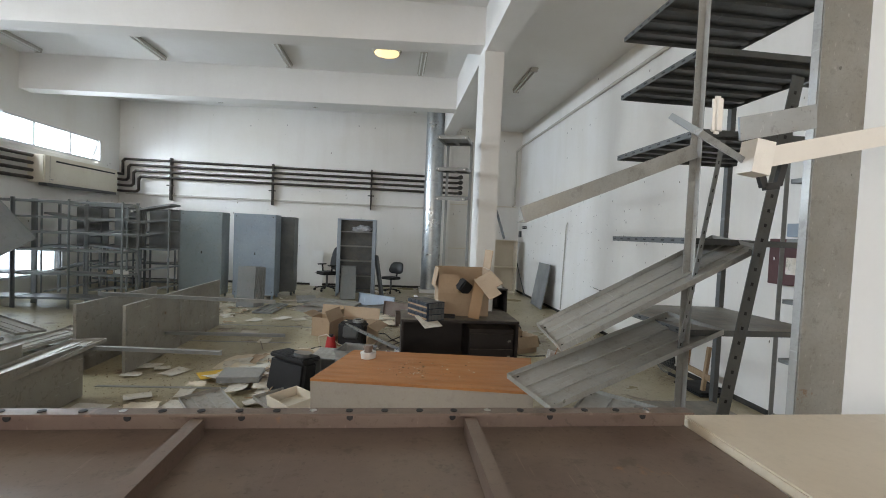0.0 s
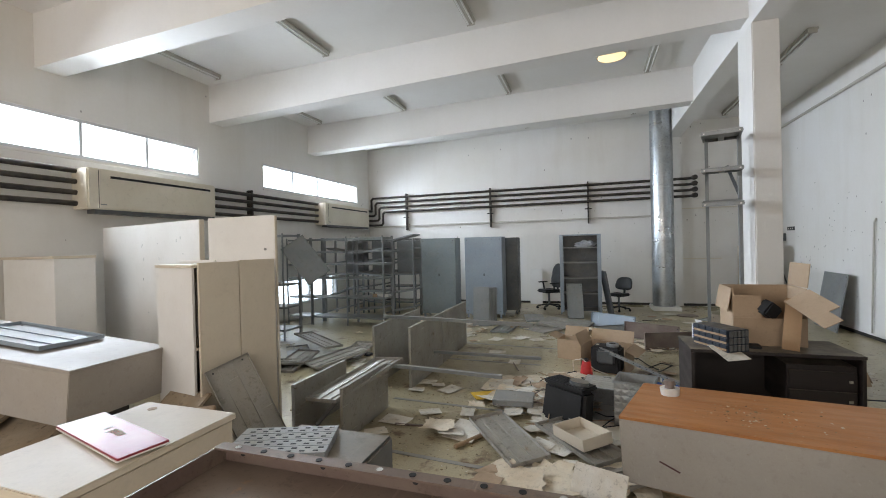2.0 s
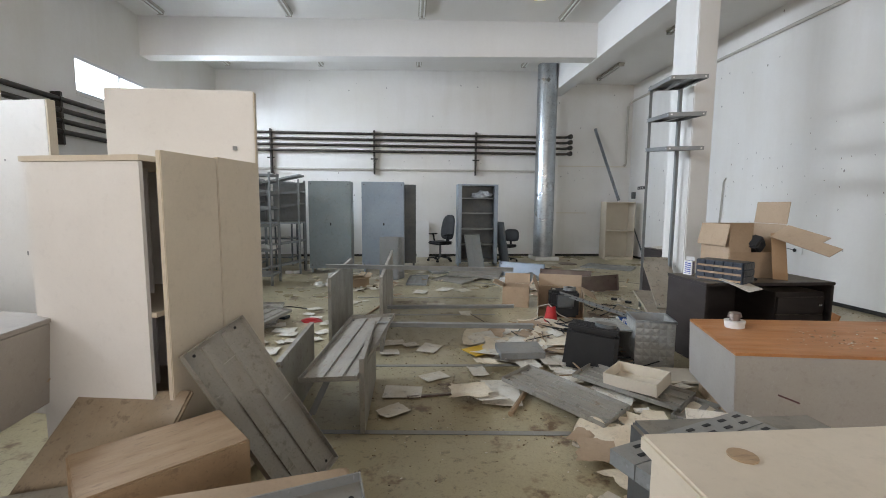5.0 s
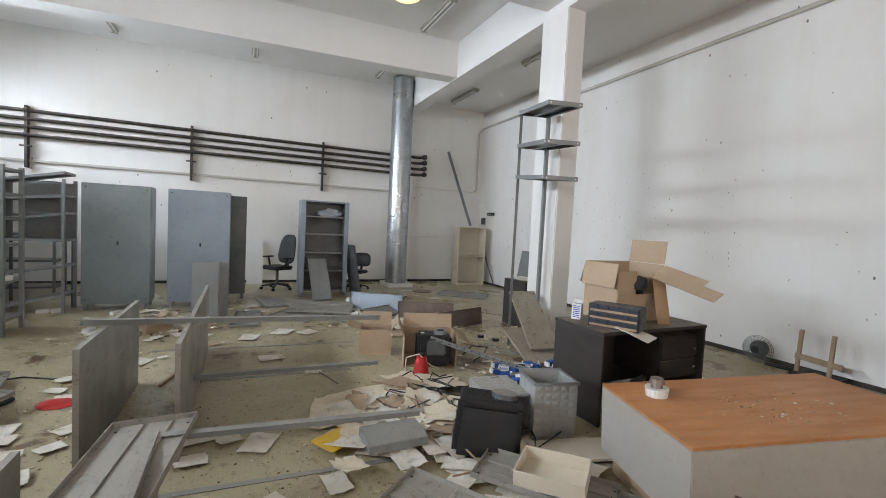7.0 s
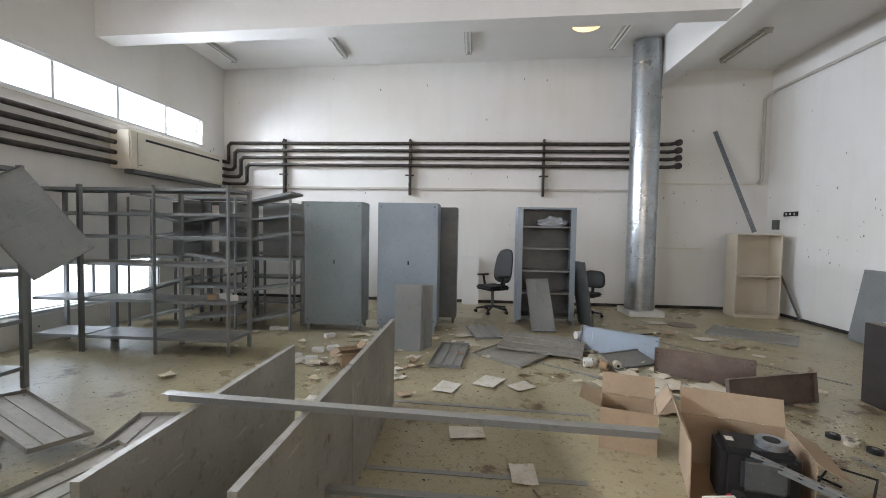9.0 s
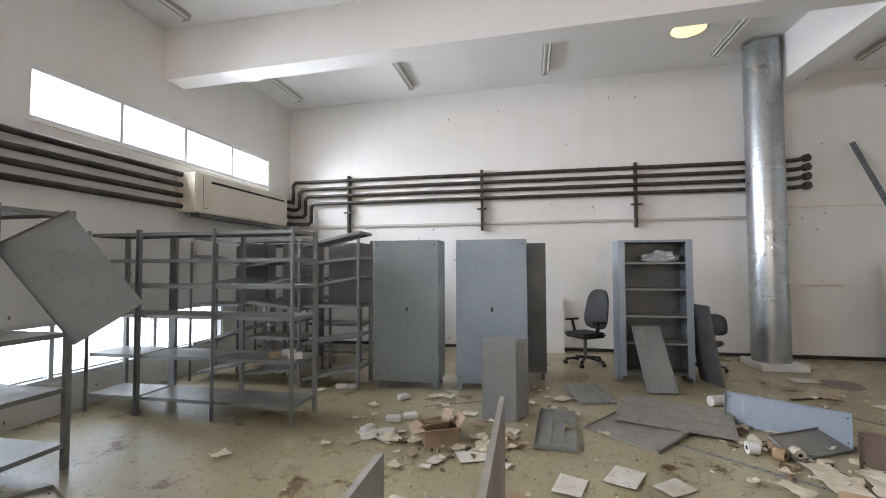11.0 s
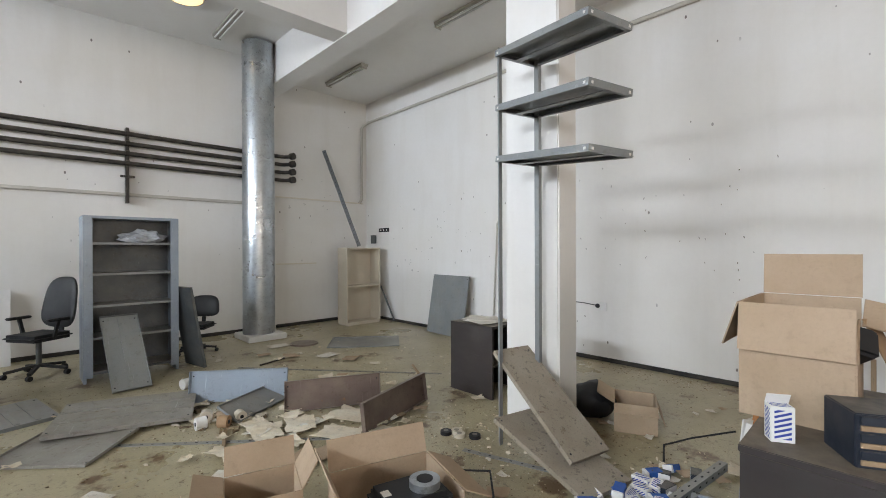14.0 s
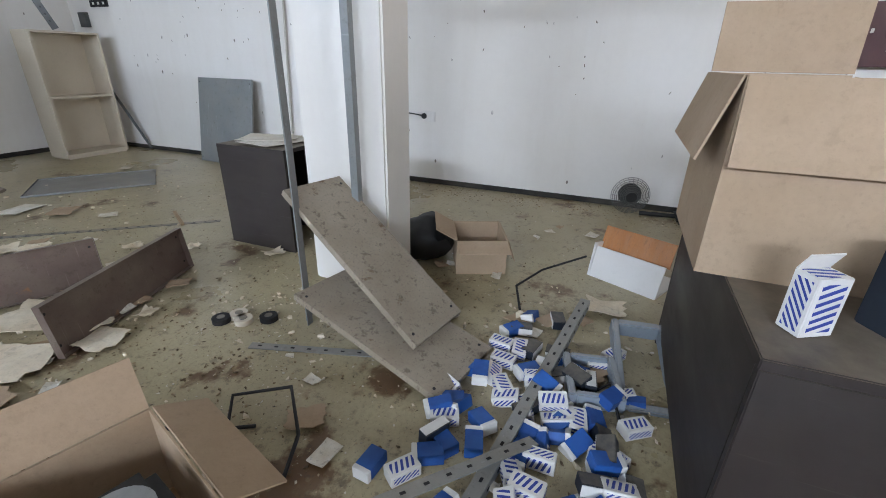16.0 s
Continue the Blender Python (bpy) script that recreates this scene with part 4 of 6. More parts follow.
# perforated posts in a bundle
pb = thing("perforated_panels", "bundle of grey perforated steel strips on a crate", "steel strips")
mm = pose(-0.2, 3.1, 0.91, 0, 0, 20)
for i in range(4):
    bm = bmesh.new()
    box(bm, 0, 0.38, 0.06 * i, 0.06 * i + 0.057, 0, 0.03, mm)
    part("strip", bm, GREY, pb)
    for k in range(7):
        bm = bmesh.new()
        box(bm, 0.03 + 0.05 * k, 0.05 + 0.05 * k, 0.06 * i + 0.013, 0.06 * i + 0.021, 0.0285, 0.0312, mm)
        box(bm, 0.045 + 0.05 * k, 0.065 + 0.05 * k, 0.06 * i + 0.037, 0.06 * i + 0.045, 0.0285, 0.0312, mm)
        part("slot", bm, BLACK, pb)
crate = thing("metal_crate", "dark steel crate standing on the floor among junk", "crate")
boxpart("body", (-0.15, 0.3, 3.05, 3.5, 0, 0.905), DARKGREY, crate, bevel=0.01)

# ---- brown shelf in front of the start ----
bf = thing("brown_shelf", "brown rusty steel shelf lying bottom up with perforated rims", "shelf")
m, w, l = plane((0.36, 2.1, 1.25), (2.39, 2.1, 1.25), (0.36, 2.585, 1.25))
bf.matrix_world = m
boxpart("sheet", (0, w, 0, l, -0.004, 0), BROWNSTEEL, bf)
for d in ((0, w, l - 0.004, l, 0, 0.035), (0, w, 0, 0.004, 0, 0.035), (0, 0.004, 0.004, l - 0.004, 0, 0.035)):
    boxpart("rim", d, BROWNSTEEL, bf)
boxpart("rim_flange", (0.0, w, l - 0.03, l - 0.004, 0.033, 0.037), BROWNSTEEL, bf)
for x in (0.67, 1.11, 1.58):
    boxpart("rib", (x, x + 0.022, 0.004, l - 0.031, 0, 0.03), BROWNSTEEL, bf)
for i in range(31):
    bm = bmesh.new()
    rod(bm, (0.05 + i * 0.063, l - 0.017, 0.0345), (0.05 + i * 0.063, l - 0.017, 0.0385), 0.0065, 10)
    part("hole", bm, BLACK if i % 5 else CHROME, bf)
    if i % 3 == 0:
        bm = bmesh.new()
        rod(bm, (0.05 + i * 0.063, l + 0.001, 0.02), (0.05 + i * 0.063, l - 0.006, 0.02), 0.006, 10)
        part("hole", bm, BLACK, bf)
for x, y in ((0.1, 0.1), (1.9, 0.1), (0.1, 0.38), (1.9, 0.38)):
    boxpart("leg", (x, x + 0.04, y, y + 0.04, -1.25, -0.004), BROWNSTEEL, bf)
cbd = thing("cream_board", "cream chipboard panel with rusty stains by the column", "board")
boxpart("sheet", (2.397, 2.995, 2.1, 2.6, 1.245, 1.265), CREAM, cbd, bevel=0.003)
boxpart("support", (2.75, 2.98, 2.2, 2.5, 0, 1.245), CREAM, cbd)

# ---- cream pedestal with the sign ----
pd = thing("cream_pedestal", "tall cream pedestal cabinet with stained top", "cabinet")
boxpart("body", (-0.4, -0.03, 2.5, 2.995, 0, 1.132), CREAM, pd, bevel=0.004)
boxpart("top", (-0.41, -0.02, 2.49, 3.0, 1.134, 1.153), CREAM, pd, "stained cream top panel", bevel=0.003)
bm = bmesh.new()
rod(bm, (-0.33, 2.95, 1.152), (-0.33, 2.95, 1.1545), 0.014, 14)
part("plug", bm, CHIPWOOD, pd)
sg = thing("door_sign", "dark red sign board with white Hebrew lettering, Studio 1", "sign")
m, w, l = plane((-0.455, 2.742, 1.159), (-0.045, 2.64, 1.162), (-0.43, 2.862, 1.161))
sg.matrix_world = m
boxpart("board", (0, w, 0, l, 0, 0.006), RED, sg, bevel=0.001)
boxpart("core", (0.0, w, -0.001, l + 0.001, -0.004, -0.0002), WHITE, sg, "white board core")
bm = bmesh.new()
rod(bm, (0.04, 0.035, 0.0055), (0.04, 0.035, 0.0067), 0.008, 14)
part("hole", bm, BROWNSTEEL, sg)
fc = bpy.data.curves.new("lettering", "FONT")
fc.offset = 0.0009
fc.body, fc.size, fc.extrude = "1  \u05df\u05e4\u05dc\u05d5\u05d0", 0.031, 0.0003
tx = new("lettering", fc)
tx.data.materials.append(PAPER)
tx.parent = sg
tx.matrix_local = pose(0.165, 0.062, 0.0068)

# ---- cupboards near the windows ----
cup = thing("cream_cupboard", "cream laminate cupboard with two doors and a loose side", "cupboard", pose(-1.63, 4.29, 0, 0, 0, -13.5))
for nm, d in (("side", (-0.58, -0.02, 0.62, 0.638, 0, 1.56)), ("back", (-0.6, -0.582, 0.022, 0.618, 0, 1.56)), ("top", (-0.6, -0.055, -0.004, 0.64, 1.562, 1.584)), ("shelf", (-0.57, -0.04, 0.02, 0.62, 0.5, 0.52)), ("shelf", (-0.57, -0.04, 0.02, 0.62, 0.95, 0.97)), ("bottom", (-0.57, -0.04, 0.02, 0.62, 0.05, 0.07))):
    boxpart(nm, d, CREAM, cup)
boxpart("side", (-0.58, -0.06, 0, 0.018, 0, 1.56), WHITE, cup, "pale side panel standing off the doors")
boxpart("door", (0.012, 0.034, 0, 0.314, 0.04, 1.6), CREAM, cup, bevel=0.003)
boxpart("door", (0.012, 0.034, 0.32, 0.64, 0.04, 1.608), CREAM, cup, bevel=0.003)

sp = thing("loose_laminate_board", "white laminate panel standing askew beside the cupboard", "panel", pose(-2.18, 4.62, 0, 0, 0, 18))
boxpart("sheet", (0, 0.3, 0, 0.03, 0, 1.61), WHITE, sp, bevel=0.003)
wc = thing("white_cupboard_door", "tall white laminate cupboard door standing upright", "cupboard door")
boxpart("panel", (-2.22, -1.482, 4.955, 4.985, 0, 1.985), WHITE, wc, bevel=0.003)
boxpart("edge_strip", (-1.481, -1.476, 4.957, 4.983, 0, 1.978), CREAM, wc)
boxpart("lock", (-1.59, -1.57, 4.945, 4.9545, 1.68, 1.7), GREY, wc)
pw = thing("white_partition", "long white laminate partition panel with scratches", "partition", pose(-2.89, 5.46, 0, 0, 0, -13))
boxpart("panel", (-2.35, 0, 0, 0.05, 0, 2.03), WHITE, pw, bevel=0.004)
boxpart("end_strip", (0.001, 0.012, 0.0, 0.05, 0, 2.03), CREAM, pw)
rng = random.Random(5)
for i in range(16):
    x, z = -rng.uniform(0.15, 1.3), rng.uniform(0.7, 1.9)
    boxpart("chip", (x, x + 0.008, -0.0015, 0.001, z, z + rng.uniform(0.01, 0.04)), GREY, pw)
lw = thing("white_cabinet", "lower white cabinet in front of the partition", "cabinet", pose(-4.45, 5.0, 0, 0, 0, -4))
boxpart("body", (-1.05, 0, 0, 0.4, 0, 1.64), WHITE, lw, bevel=0.004)
boxpart("top", (-1.07, 0.02, -0.02, 0.4, 1.642, 1.67), CREAM, lw, bevel=0.003)

bigw = thing("white_box_cabinet", "white laminate cabinet lying on its side on the junk pile", "cabinet")
m, w, l = plane((-2.06, 3.72, 0.945), (-2.14, 4.47, 0.93), (-3.85, 3.51, 1.13))
bigw.matrix_world = m
boxpart("body", (0, w, 0, l, -0.37, -0.02), DIRTYSHADEDWHITE, bigw, bevel=0.004, m=None)
boxpart("side", (-0.004, w + 0.004, -0.004, l + 0.004, -0.0195, 0.0), DIRTYSHADEDWHITE, bigw, bevel=0.003)
tray((-2.62, 3.86, 1.008), (-2.67, 4.33, 0.999), (-3.5, 3.78, 1.103), BLUE, "blue-grey steel shelf lying on the white cabinet", lip=0.03)


def slab_thing(name, label, cat, m, dims, material, bevel=0.006):
    t = thing(name, label, cat, m)
    boxpart("sheet", dims, material, t, bevel=bevel)
    return t


# junk that carries the white cabinet
base = thing("wooden_crate", "dark wooden crate under the white cabinet", "crate")
boxpart("body", (-3.5, -2.5, 3.95, 4.4, 0, 0.66), BLACKWOOD, base, bevel=0.01)
slab_thing("stained_board", "brown stained board leaning on the junk pile", "board", pose(-2.75, 3.35, 0.02, 28, 6, 12), (-0.6, 0.45, 0, 0.5, 0, 0.03), CARD)
slab_thing("stained_board", "brown stained board sloping under the cabinet", "board", pose(-2.35, 3.5, 0.02, 22, -8, -18), (-0.4, 0.45, 0, 0.55, 0, 0.03), CARD)
slab_thing("stained_board", "brown stained board lying before the cupboard", "board", pose(-1.75, 3.75, 0.12, 14, 4, -12), (-0.3, 0.35, 0, 0.5, 0, 0.03), TANPAPER)
slab_thing("carton_scrap", "crushed brown carton on the junk pile", "carton", pose(-1.95, 4.3, 0.0, 0, 0, 25), (-0.2, 0.2, 0, 0.25, 0, 0.3), CARD)
slab_thing("wood_block", "split wooden block on the junk pile", "wood", pose(-1.35, 3.85, 0.0, 0, 0, 40), (-0.25, 0.2, 0, 0.3, 0, 0.62), CHIPWOOD)
slab_thing("stained_board", "stained board under the steel shelf", "board", pose(-1.1, 3.55, 0.0, 0, 0, 12), (-0.25, 0.3, 0, 0.2, 0, 0.62), CARD)

# ---- orange-topped cabinet ----
od = thing("orange_cabinet", "cream cabinet lying tilted with an orange wood-grain face up", "cabinet")
m, w, l = plane((1.243, 4.898, 0.548), (2.72, 4.45, 0.62), (1.47, 5.67, 0.545))
od.matrix_world = m
boxpart("body", (0, w, 0, l, -0.42, -0.018), DIRTYSHADEDWHITE, od, "scuffed off-white body", bevel=0.004)
boxpart("gouge", (0.3, 0.42, -0.0015, 0.001, -0.2, -0.19), BRONZE, od, "reddish gouge", m=pose(0.02, 0, 0.05, 0, 22, 0))
boxpart("face", (0.0, w, 0.0, l, -0.0175, 0), ORANGE, od, "orange wood-grain panel", bevel=0.002)
slab_thing("support_crate", "dark crate under the tilted cabinet", "crate", pose(2.3, 4.65, 0, 0, 0, -17), (-0.25, 0.35, 0.1, 0.6, 0, 0.168), BLACKWOOD)
slab_thing("support_board", "thin board under the tilted cabinet", "board", pose(1.4, 5.0, 0, 0, 0, -17), (-0.05, 0.3, 0.1, 0.6, 0, 0.124), CHIPWOOD)
up = m.to_3x3() @ Vector((0, 0, 1))
mc = m @ pose(0.22, 0.58, 0.0)
cup2 = thing("white_pot", "white plastic pot with a dark jar standing in it", "pot", mc)
bm = bmesh.new()
rod(bm, (0, 0, 0.001), (0, 0, 0.05), 0.06, 24, 0.066)
part("pot", bm, WHITE, cup2, smooth=True)
bm = bmesh.new()
rod(bm, (0, 0, 0.05), (0, 0, 0.075), 0.035, 16, 0.028)
rod(bm, (0, 0, 0.075), (0, 0, 0.105), 0.045, 16, 0.036)
part("jar", bm, BROWNSTEEL, cup2, smooth=True)

# ---- dark desk and what stands on it ----
dk = thing("dark_desk", "dark brown desk with open front and a drawer unit", "desk")
X0, X1, Y0, Y1, H = 1.9, 3.1, 6.09, 6.65, 0.742
for nm, d in (("top", (X0 - 0.005, X1 + 0.005, Y0 - 0.005, Y1 + 0.005, H - 0.028, H)), ("side", (X0, X0 + 0.025, Y0, Y1, 0, H - 0.028)), ("side", (X1 - 0.025, X1, Y0, Y1, 0, H - 0.028)), ("back", (X0 + 0.025, X1 - 0.025, Y1 - 0.02, Y1, 0.1, H - 0.028))):
    boxpart(nm, d, BLACKWOOD, dk, bevel=0.003)
boxpart("drawer_unit", (X1 - 0.5, X1 - 0.03, Y0 + 0.06, Y1 - 0.03, 0.28, H - 0.1), BLACKWOOD, dk, bevel=0.003)
for z in (0.3, 0.46):
    boxpart("drawer", (X1 - 0.49, X1 - 0.04, Y0 + 0.04, Y0 + 0.058, z, z + 0.14), BLACKWOOD, dk, bevel=0.003)
    boxpart("handle", (X1 - 0.1, X1 - 0.07, Y0 + 0.03, Y0 + 0.04, z + 0.06, z + 0.08), CHROME, dk)


def carton(m, w, d, h, label, flaps=(60, 60, 60, 60), name="cardboard_box", th=0.006, fl=None, front=True):
    """An open cardboard box whose four flaps stand at the angles given (0 upright, 90 flat, 180 hanging down)."""
    c = thing(name, label, "box", m)
    for nm, dd in (("panel", (-w / 2, w / 2, -d / 2, -d / 2 + th, 0, h)), ("panel", (-w / 2, w / 2, d / 2 - th, d / 2, 0, h)), ("panel", (-w / 2, -w / 2 + th, -d / 2 + th, d / 2 - th, 0, h)), ("panel", (w / 2 - th, w / 2, -d / 2 + th, d / 2 - th, 0, h))):
        if front or dd[3] > -d / 2 + th * 1.5:
            boxpart(nm, dd, CARD, c)
    boxpart("floor", (-w / 2 + th, w / 2 - th, -d / 2 + th, d / 2 - th, 0.002, 0.002 + th), CARD_IN, c)
    f = fl or d * 0.48
    spec = ((0, -d / 2, 0, w, 0), (0, d / 2, 180, w, 1), (-w / 2, 0, -90, d, 2), (w / 2, 0, 90, d, 3))
    for x, y, rz, ww, k in spec:
        if flaps[k] is None:
            continue
        off = th * 0.6 if flaps[k] > 90 else 0
        mm = Matrix.Translation((x, y, h + 0.001)) @ pose(0, 0, 0, 0, 0, rz) @ Matrix.Translation((0, -off, 0)) @ pose(0, 0, 0, flaps[k], 0, 0)
        boxpart("flap", (-ww / 2 + 0.002, ww / 2 - 0.002, -th / 2, th / 2, 0.002, f), CARD, c, m=mm)
    return c


bc = carton(pose(2.555, 6.535, H), 0.55, 0.39, 0.5, "open brown cardboard box with raised and torn flaps", (None, 163, 170, 6), fl=0.21, front=False)
boxpart("panel", (-0.27, 0.27, -0.195, -0.189, 0.0, 0.24), CARD, bc, "torn front panel")
boxpart("panel", (-0.27, -0.06, -0.195, -0.189, 0.241, 0.44), CARD, bc)
m, w, l = plane((0.12, -0.196, 0.42), (0.23, -0.235, 0.41), (0.0, -0.36, 0.02))
boxpart("flap", (0, w, 0, l, -0.003, 0.003), CARD_IN, bc, "torn hanging flap", m=m)
bm = bmesh.new()
box(bm, -0.08, 0.08, -0.05, 0.05, 0, 0.13, pose(2.52, 6.36, 1.0, 20, 30, 40), 0.015)
th_ = thing("black_appliance", "black plastic appliance sticking out of the cardboard box", "appliance")
part("body", bm, BLACK, th_)
tb = thing("torn_cardboard", "torn brown cardboard piece hanging from the box", "cardboard")
m, w, l = plane((2.66, 6.34, 1.13), (2.72, 5.8, 1.0), (2.84, 6.34, 1.235))
boxpart("sheet", (0, w * 0.7, 0, l, 0, 0.006), CARD, tb, m=m)
boxpart("sheet", (w * 0.7, w, 0, l * 0.62, 0.0005, 0.0062), CARD, tb, m=m)
bk2 = thing("black_keyboard", "flat black plastic tray lying on the desk", "tray", pose(2.32, 6.27, H + 0.001, 0, 0, -8))
boxpart("body", (-0.14, 0.14, -0.07, 0.07, 0, 0.022), BLACK, bk2, bevel=0.006)

dr = thing("parts_organiser", "dark blue plastic parts organiser with rows of small drawers", "organiser", pose(1.965, 6.335, H, 0, 0, 28))
boxpart("case", (0, 0.2, -0.39, 0, 0.0, 0.185), NAVY, dr, bevel=0.004)
for r in range(3):
    boxpart("label_strip", (-0.006, 0.0, -0.375, -0.015, 0.012 + 0.058 * r, 0.029 + 0.058 * r), CHIPWOOD, dr, "worn tan label strip")
    for c in range(5):
        boxpart("drawer", (-0.01, 0.0, -0.385 + 0.076 * c, -0.316 + 0.076 * c, 0.033 + 0.058 * r, 0.062 + 0.058 * r), NAVY, dr, bevel=0.002)
        boxpart("drawer", (0.012 + 0.037 * c, 0.044 + 0.037 * c, -0.398, -0.39, 0.012 + 0.058 * r, 0.06 + 0.058 * r), DARKGREY, dr, bevel=0.002)

STRIPE = bpy.data.materials.new("striped_card")
STRIPE.use_nodes = True
nt = STRIPE.node_tree
tc = nt.nodes.new("ShaderNodeTexCoord")
mp = nt.nodes.new("ShaderNodeMapping")
mp.inputs["Rotation"].default_value = (radians(40), radians(35), radians(40))
nt.links.new(tc.outputs["Object"], mp.inputs["Vector"])
wv = nt.nodes.new("ShaderNodeTexWave")
wv.inputs["Scale"].default_value = 26
nt.links.new(mp.outputs[0], wv.inputs["Vector"])
nt.links.new(ramp(nt, wv.outputs[0], [(0.45, (0.02, 0.05, 0.3)), (0.52, (0.72, 0.71, 0.68))]), nt.nodes["Principled BSDF"].inputs["Base Color"])
nt.nodes["Principled BSDF"].inputs["Roughness"].default_value = 0.5


def small_carton(kind, m, size=1.0):
    lab = {"blue": "small blue and white product carton lying on the floor", "stripe": "small white carton with blue diagonal stripes", "navy": "small dark navy carton lying on the floor"}[kind]
    c = thing("small_carton", lab, "carton", m, "scattered small cartons")
    w, d, h = 0.108 * size, 0.064 * size, 0.046 * size
    if kind == "blue":
        boxpart("body", (-w / 2, w / 2 * 0.65, -d / 2, d / 2, 0, h), BLUECARD, c, bevel=0.002)
        boxpart("end", (w / 2 * 0.652, w / 2, -d / 2, d / 2, 0, h), WHITE, c, "white end", bevel=0.002)
    elif kind == "stripe":
        boxpart("body", (-w / 2, w / 2, -d / 2, d / 2, 0.0, h), WHITE, c, bevel=0.002)
        boxpart("print", (-w / 2 + 0.012, w / 2 - 0.012, -d / 2 + 0.012, d / 2 - 0.012, h, h + 0.001), STRIPE, c, "blue diagonal stripes")
        boxpart("print", (-w / 2 + 0.01, w / 2 - 0.01, -d / 2 - 0.001, -d / 2, 0.01, h - 0.01), STRIPE, c)
        boxpart("print", (-w / 2 + 0.01, w / 2 - 0.01, d / 2, d / 2 + 0.001, 0.01, h - 0.01), STRIPE, c)
        boxpart("print", (-w / 2 + 0.012, w / 2 - 0.012, -d / 2 + 0.012, d / 2 - 0.012, -0.001, 0.0), STRIPE, c)
        boxpart("print", (-w / 2 - 0.001, -w / 2, -d / 2 + 0.008, d / 2 - 0.008, 0.008, h - 0.008), STRIPE, c)
    else:
        boxpart("body", (-w / 2, w / 2, -d / 2, d / 2, 0, h), NAVY, c, bevel=0.002)
        boxpart("edge", (-w / 2, w / 2, d / 2, d / 2 + 0.002, 0.004, h - 0.004), WHITE, c)
    return c


rng = random.Random(11)
protos = {}


def put_carton(kind, m):
    if kind in protos:
        return copy_thing(protos[kind], m)
    protos[kind] = small_carton(kind, m)
    return protos[kind]


tall = small_carton("stripe", pose(2.02, 6.535, H + 0.07, 0, 90, 30), 1.25)
tall["label"] = "open white carton with blue diagonal stripes standing on the desk"
boxpart("flap", (-0.112, -0.069, -0.04, 0.04, 0.053, 0.056), WHITE, tall, "open lid flap", m=Matrix.Translation((-0.069, 0, 0.056)) @ pose(0, 0, 0, 0, -28, 0) @ Matrix.Translation((0.069, 0, -0.056)))
SPOTS = [(2.74, 7.34, "stripe"), (2.9, 7.28, "navy"), (2.75, 7.2, "navy"), (2.62, 7.3, "stripe"), (2.76, 7.08, "navy"), (2.76, 6.9, "stripe"), (2.45, 7.26, "stripe"), (2.51, 7.39, "blue"), (2.2, 7.42, "stripe"), (1.93, 7.46, "stripe"),
         (2.13, 7.28, "blue"), (2.09, 7.38, "blue"), (3.05, 7.12, "navy"), (2.85, 6.84, "stripe"), (2.42, 6.75, "stripe"), (2.37, 6.95, "stripe"), (2.13, 7.12, "blue"), (1.91, 7.57, "blue"), (2.02, 7.41, "blue"), (2.29, 7.43, "blue")]
for x, y, k in SPOTS:
    put_carton(k, pose(x, y, 0.004, 0, 0, rng.uniform(0, 180)))
for i in range(44):
    x, y = rng.gauss(2.35, 0.3), rng.gauss(7.1, 0.24)
    if 6.68 < y < 7.7 and x > 1.75 and x < 3.2:
        put_carton(rng.choice(("blue", "blue", "stripe", "stripe", "navy")), pose(x, y, rng.choice((0.004, 0.004, 0.04)), rng.choice((0, 90, 20, -25)), rng.uniform(-15, 15), rng.uniform(0, 360)))

# ---- boxes on the floor ----
carton(pose(3.62, 7.74, 0, 0, 0, 24), 0.36, 0.32, 0.23, "open brown cardboard box on the floor by the column", (160, 60, 100, 150), fl=0.15)
carton(pose(1.28, 7.98, 0, 0, 0, -18), 0.56, 0.46, 0.32, "torn open brown cardboard box full of tools", (None, 20, 25, 115), fl=0.16, front=False)
carton(pose(0.83, 8.5, 0, 0, 0, -18), 0.36, 0.3, 0.28, "open brown cardboard box beside a larger one", (None, 20, 70, 30), fl=0.15)
carton(pose(-1.55, 10.0, 0, 0, 0, 25), 0.3, 0.22, 0.14, "small crushed cardboard box on the floor", (70, 120, 100, 40), fl=0.1)
wbx = thing("white_carton", "pale blue carton with orange inside lying open", "carton", pose(3.64, 6.83, 0, 0, 0, -26))
boxpart("panel", (0.0, 0.012, -0.22, 0.22, 0.0, 0.2), WHITE, wbx, m=pose(0, 0, 0, 0, 18, 0))
boxpart("inside", (0.065, 0.075, -0.22, 0.22, 0.19, 0.34), ORANGE, wbx, m=pose(0, 0, 0, 0, 18, 0))
boxpart("panel", (0.0, 0.3, 0.21, 0.222, 0, 0.22), WHITE, wbx, m=pose(0, 0, 0, 0, 10, 0))
boxpart("panel", (0.02, 0.35, -0.22, 0.2, 0.0, 0.01), WHITE, wbx)
gb = thing("plastic_surround", "pale grey plastic frame lying by the desk", "frame", pose(2.8, 6.72, 0, 0, -14, 8))
for d in ((-0.25, 0.25, -0.12, -0.09, 0, 0.08), (-0.25, 0.25, 0.09, 0.12, 0, 0.08), (-0.25, -0.21, -0.09, 0.09, 0, 0.08), (0.21, 0.25, -0.09, 0.09, 0, 0.08)):
    boxpart("bar", d, BLUE, gb, bevel=0.006)
bl = thing("black_bag", "black plastic bundle behind the column", "bag")
bm = bmesh.new()
bmesh.ops.create_icosphere(bm, subdivisions=3, radius=0.2)
for v in bm.verts:
    k = 1 + 0.25 * noise.noise(v.co * 8)
    v.co = Vector((v.co.x * k, v.co.y * k, max(-0.13, v.co.z * 0.8 * k)))
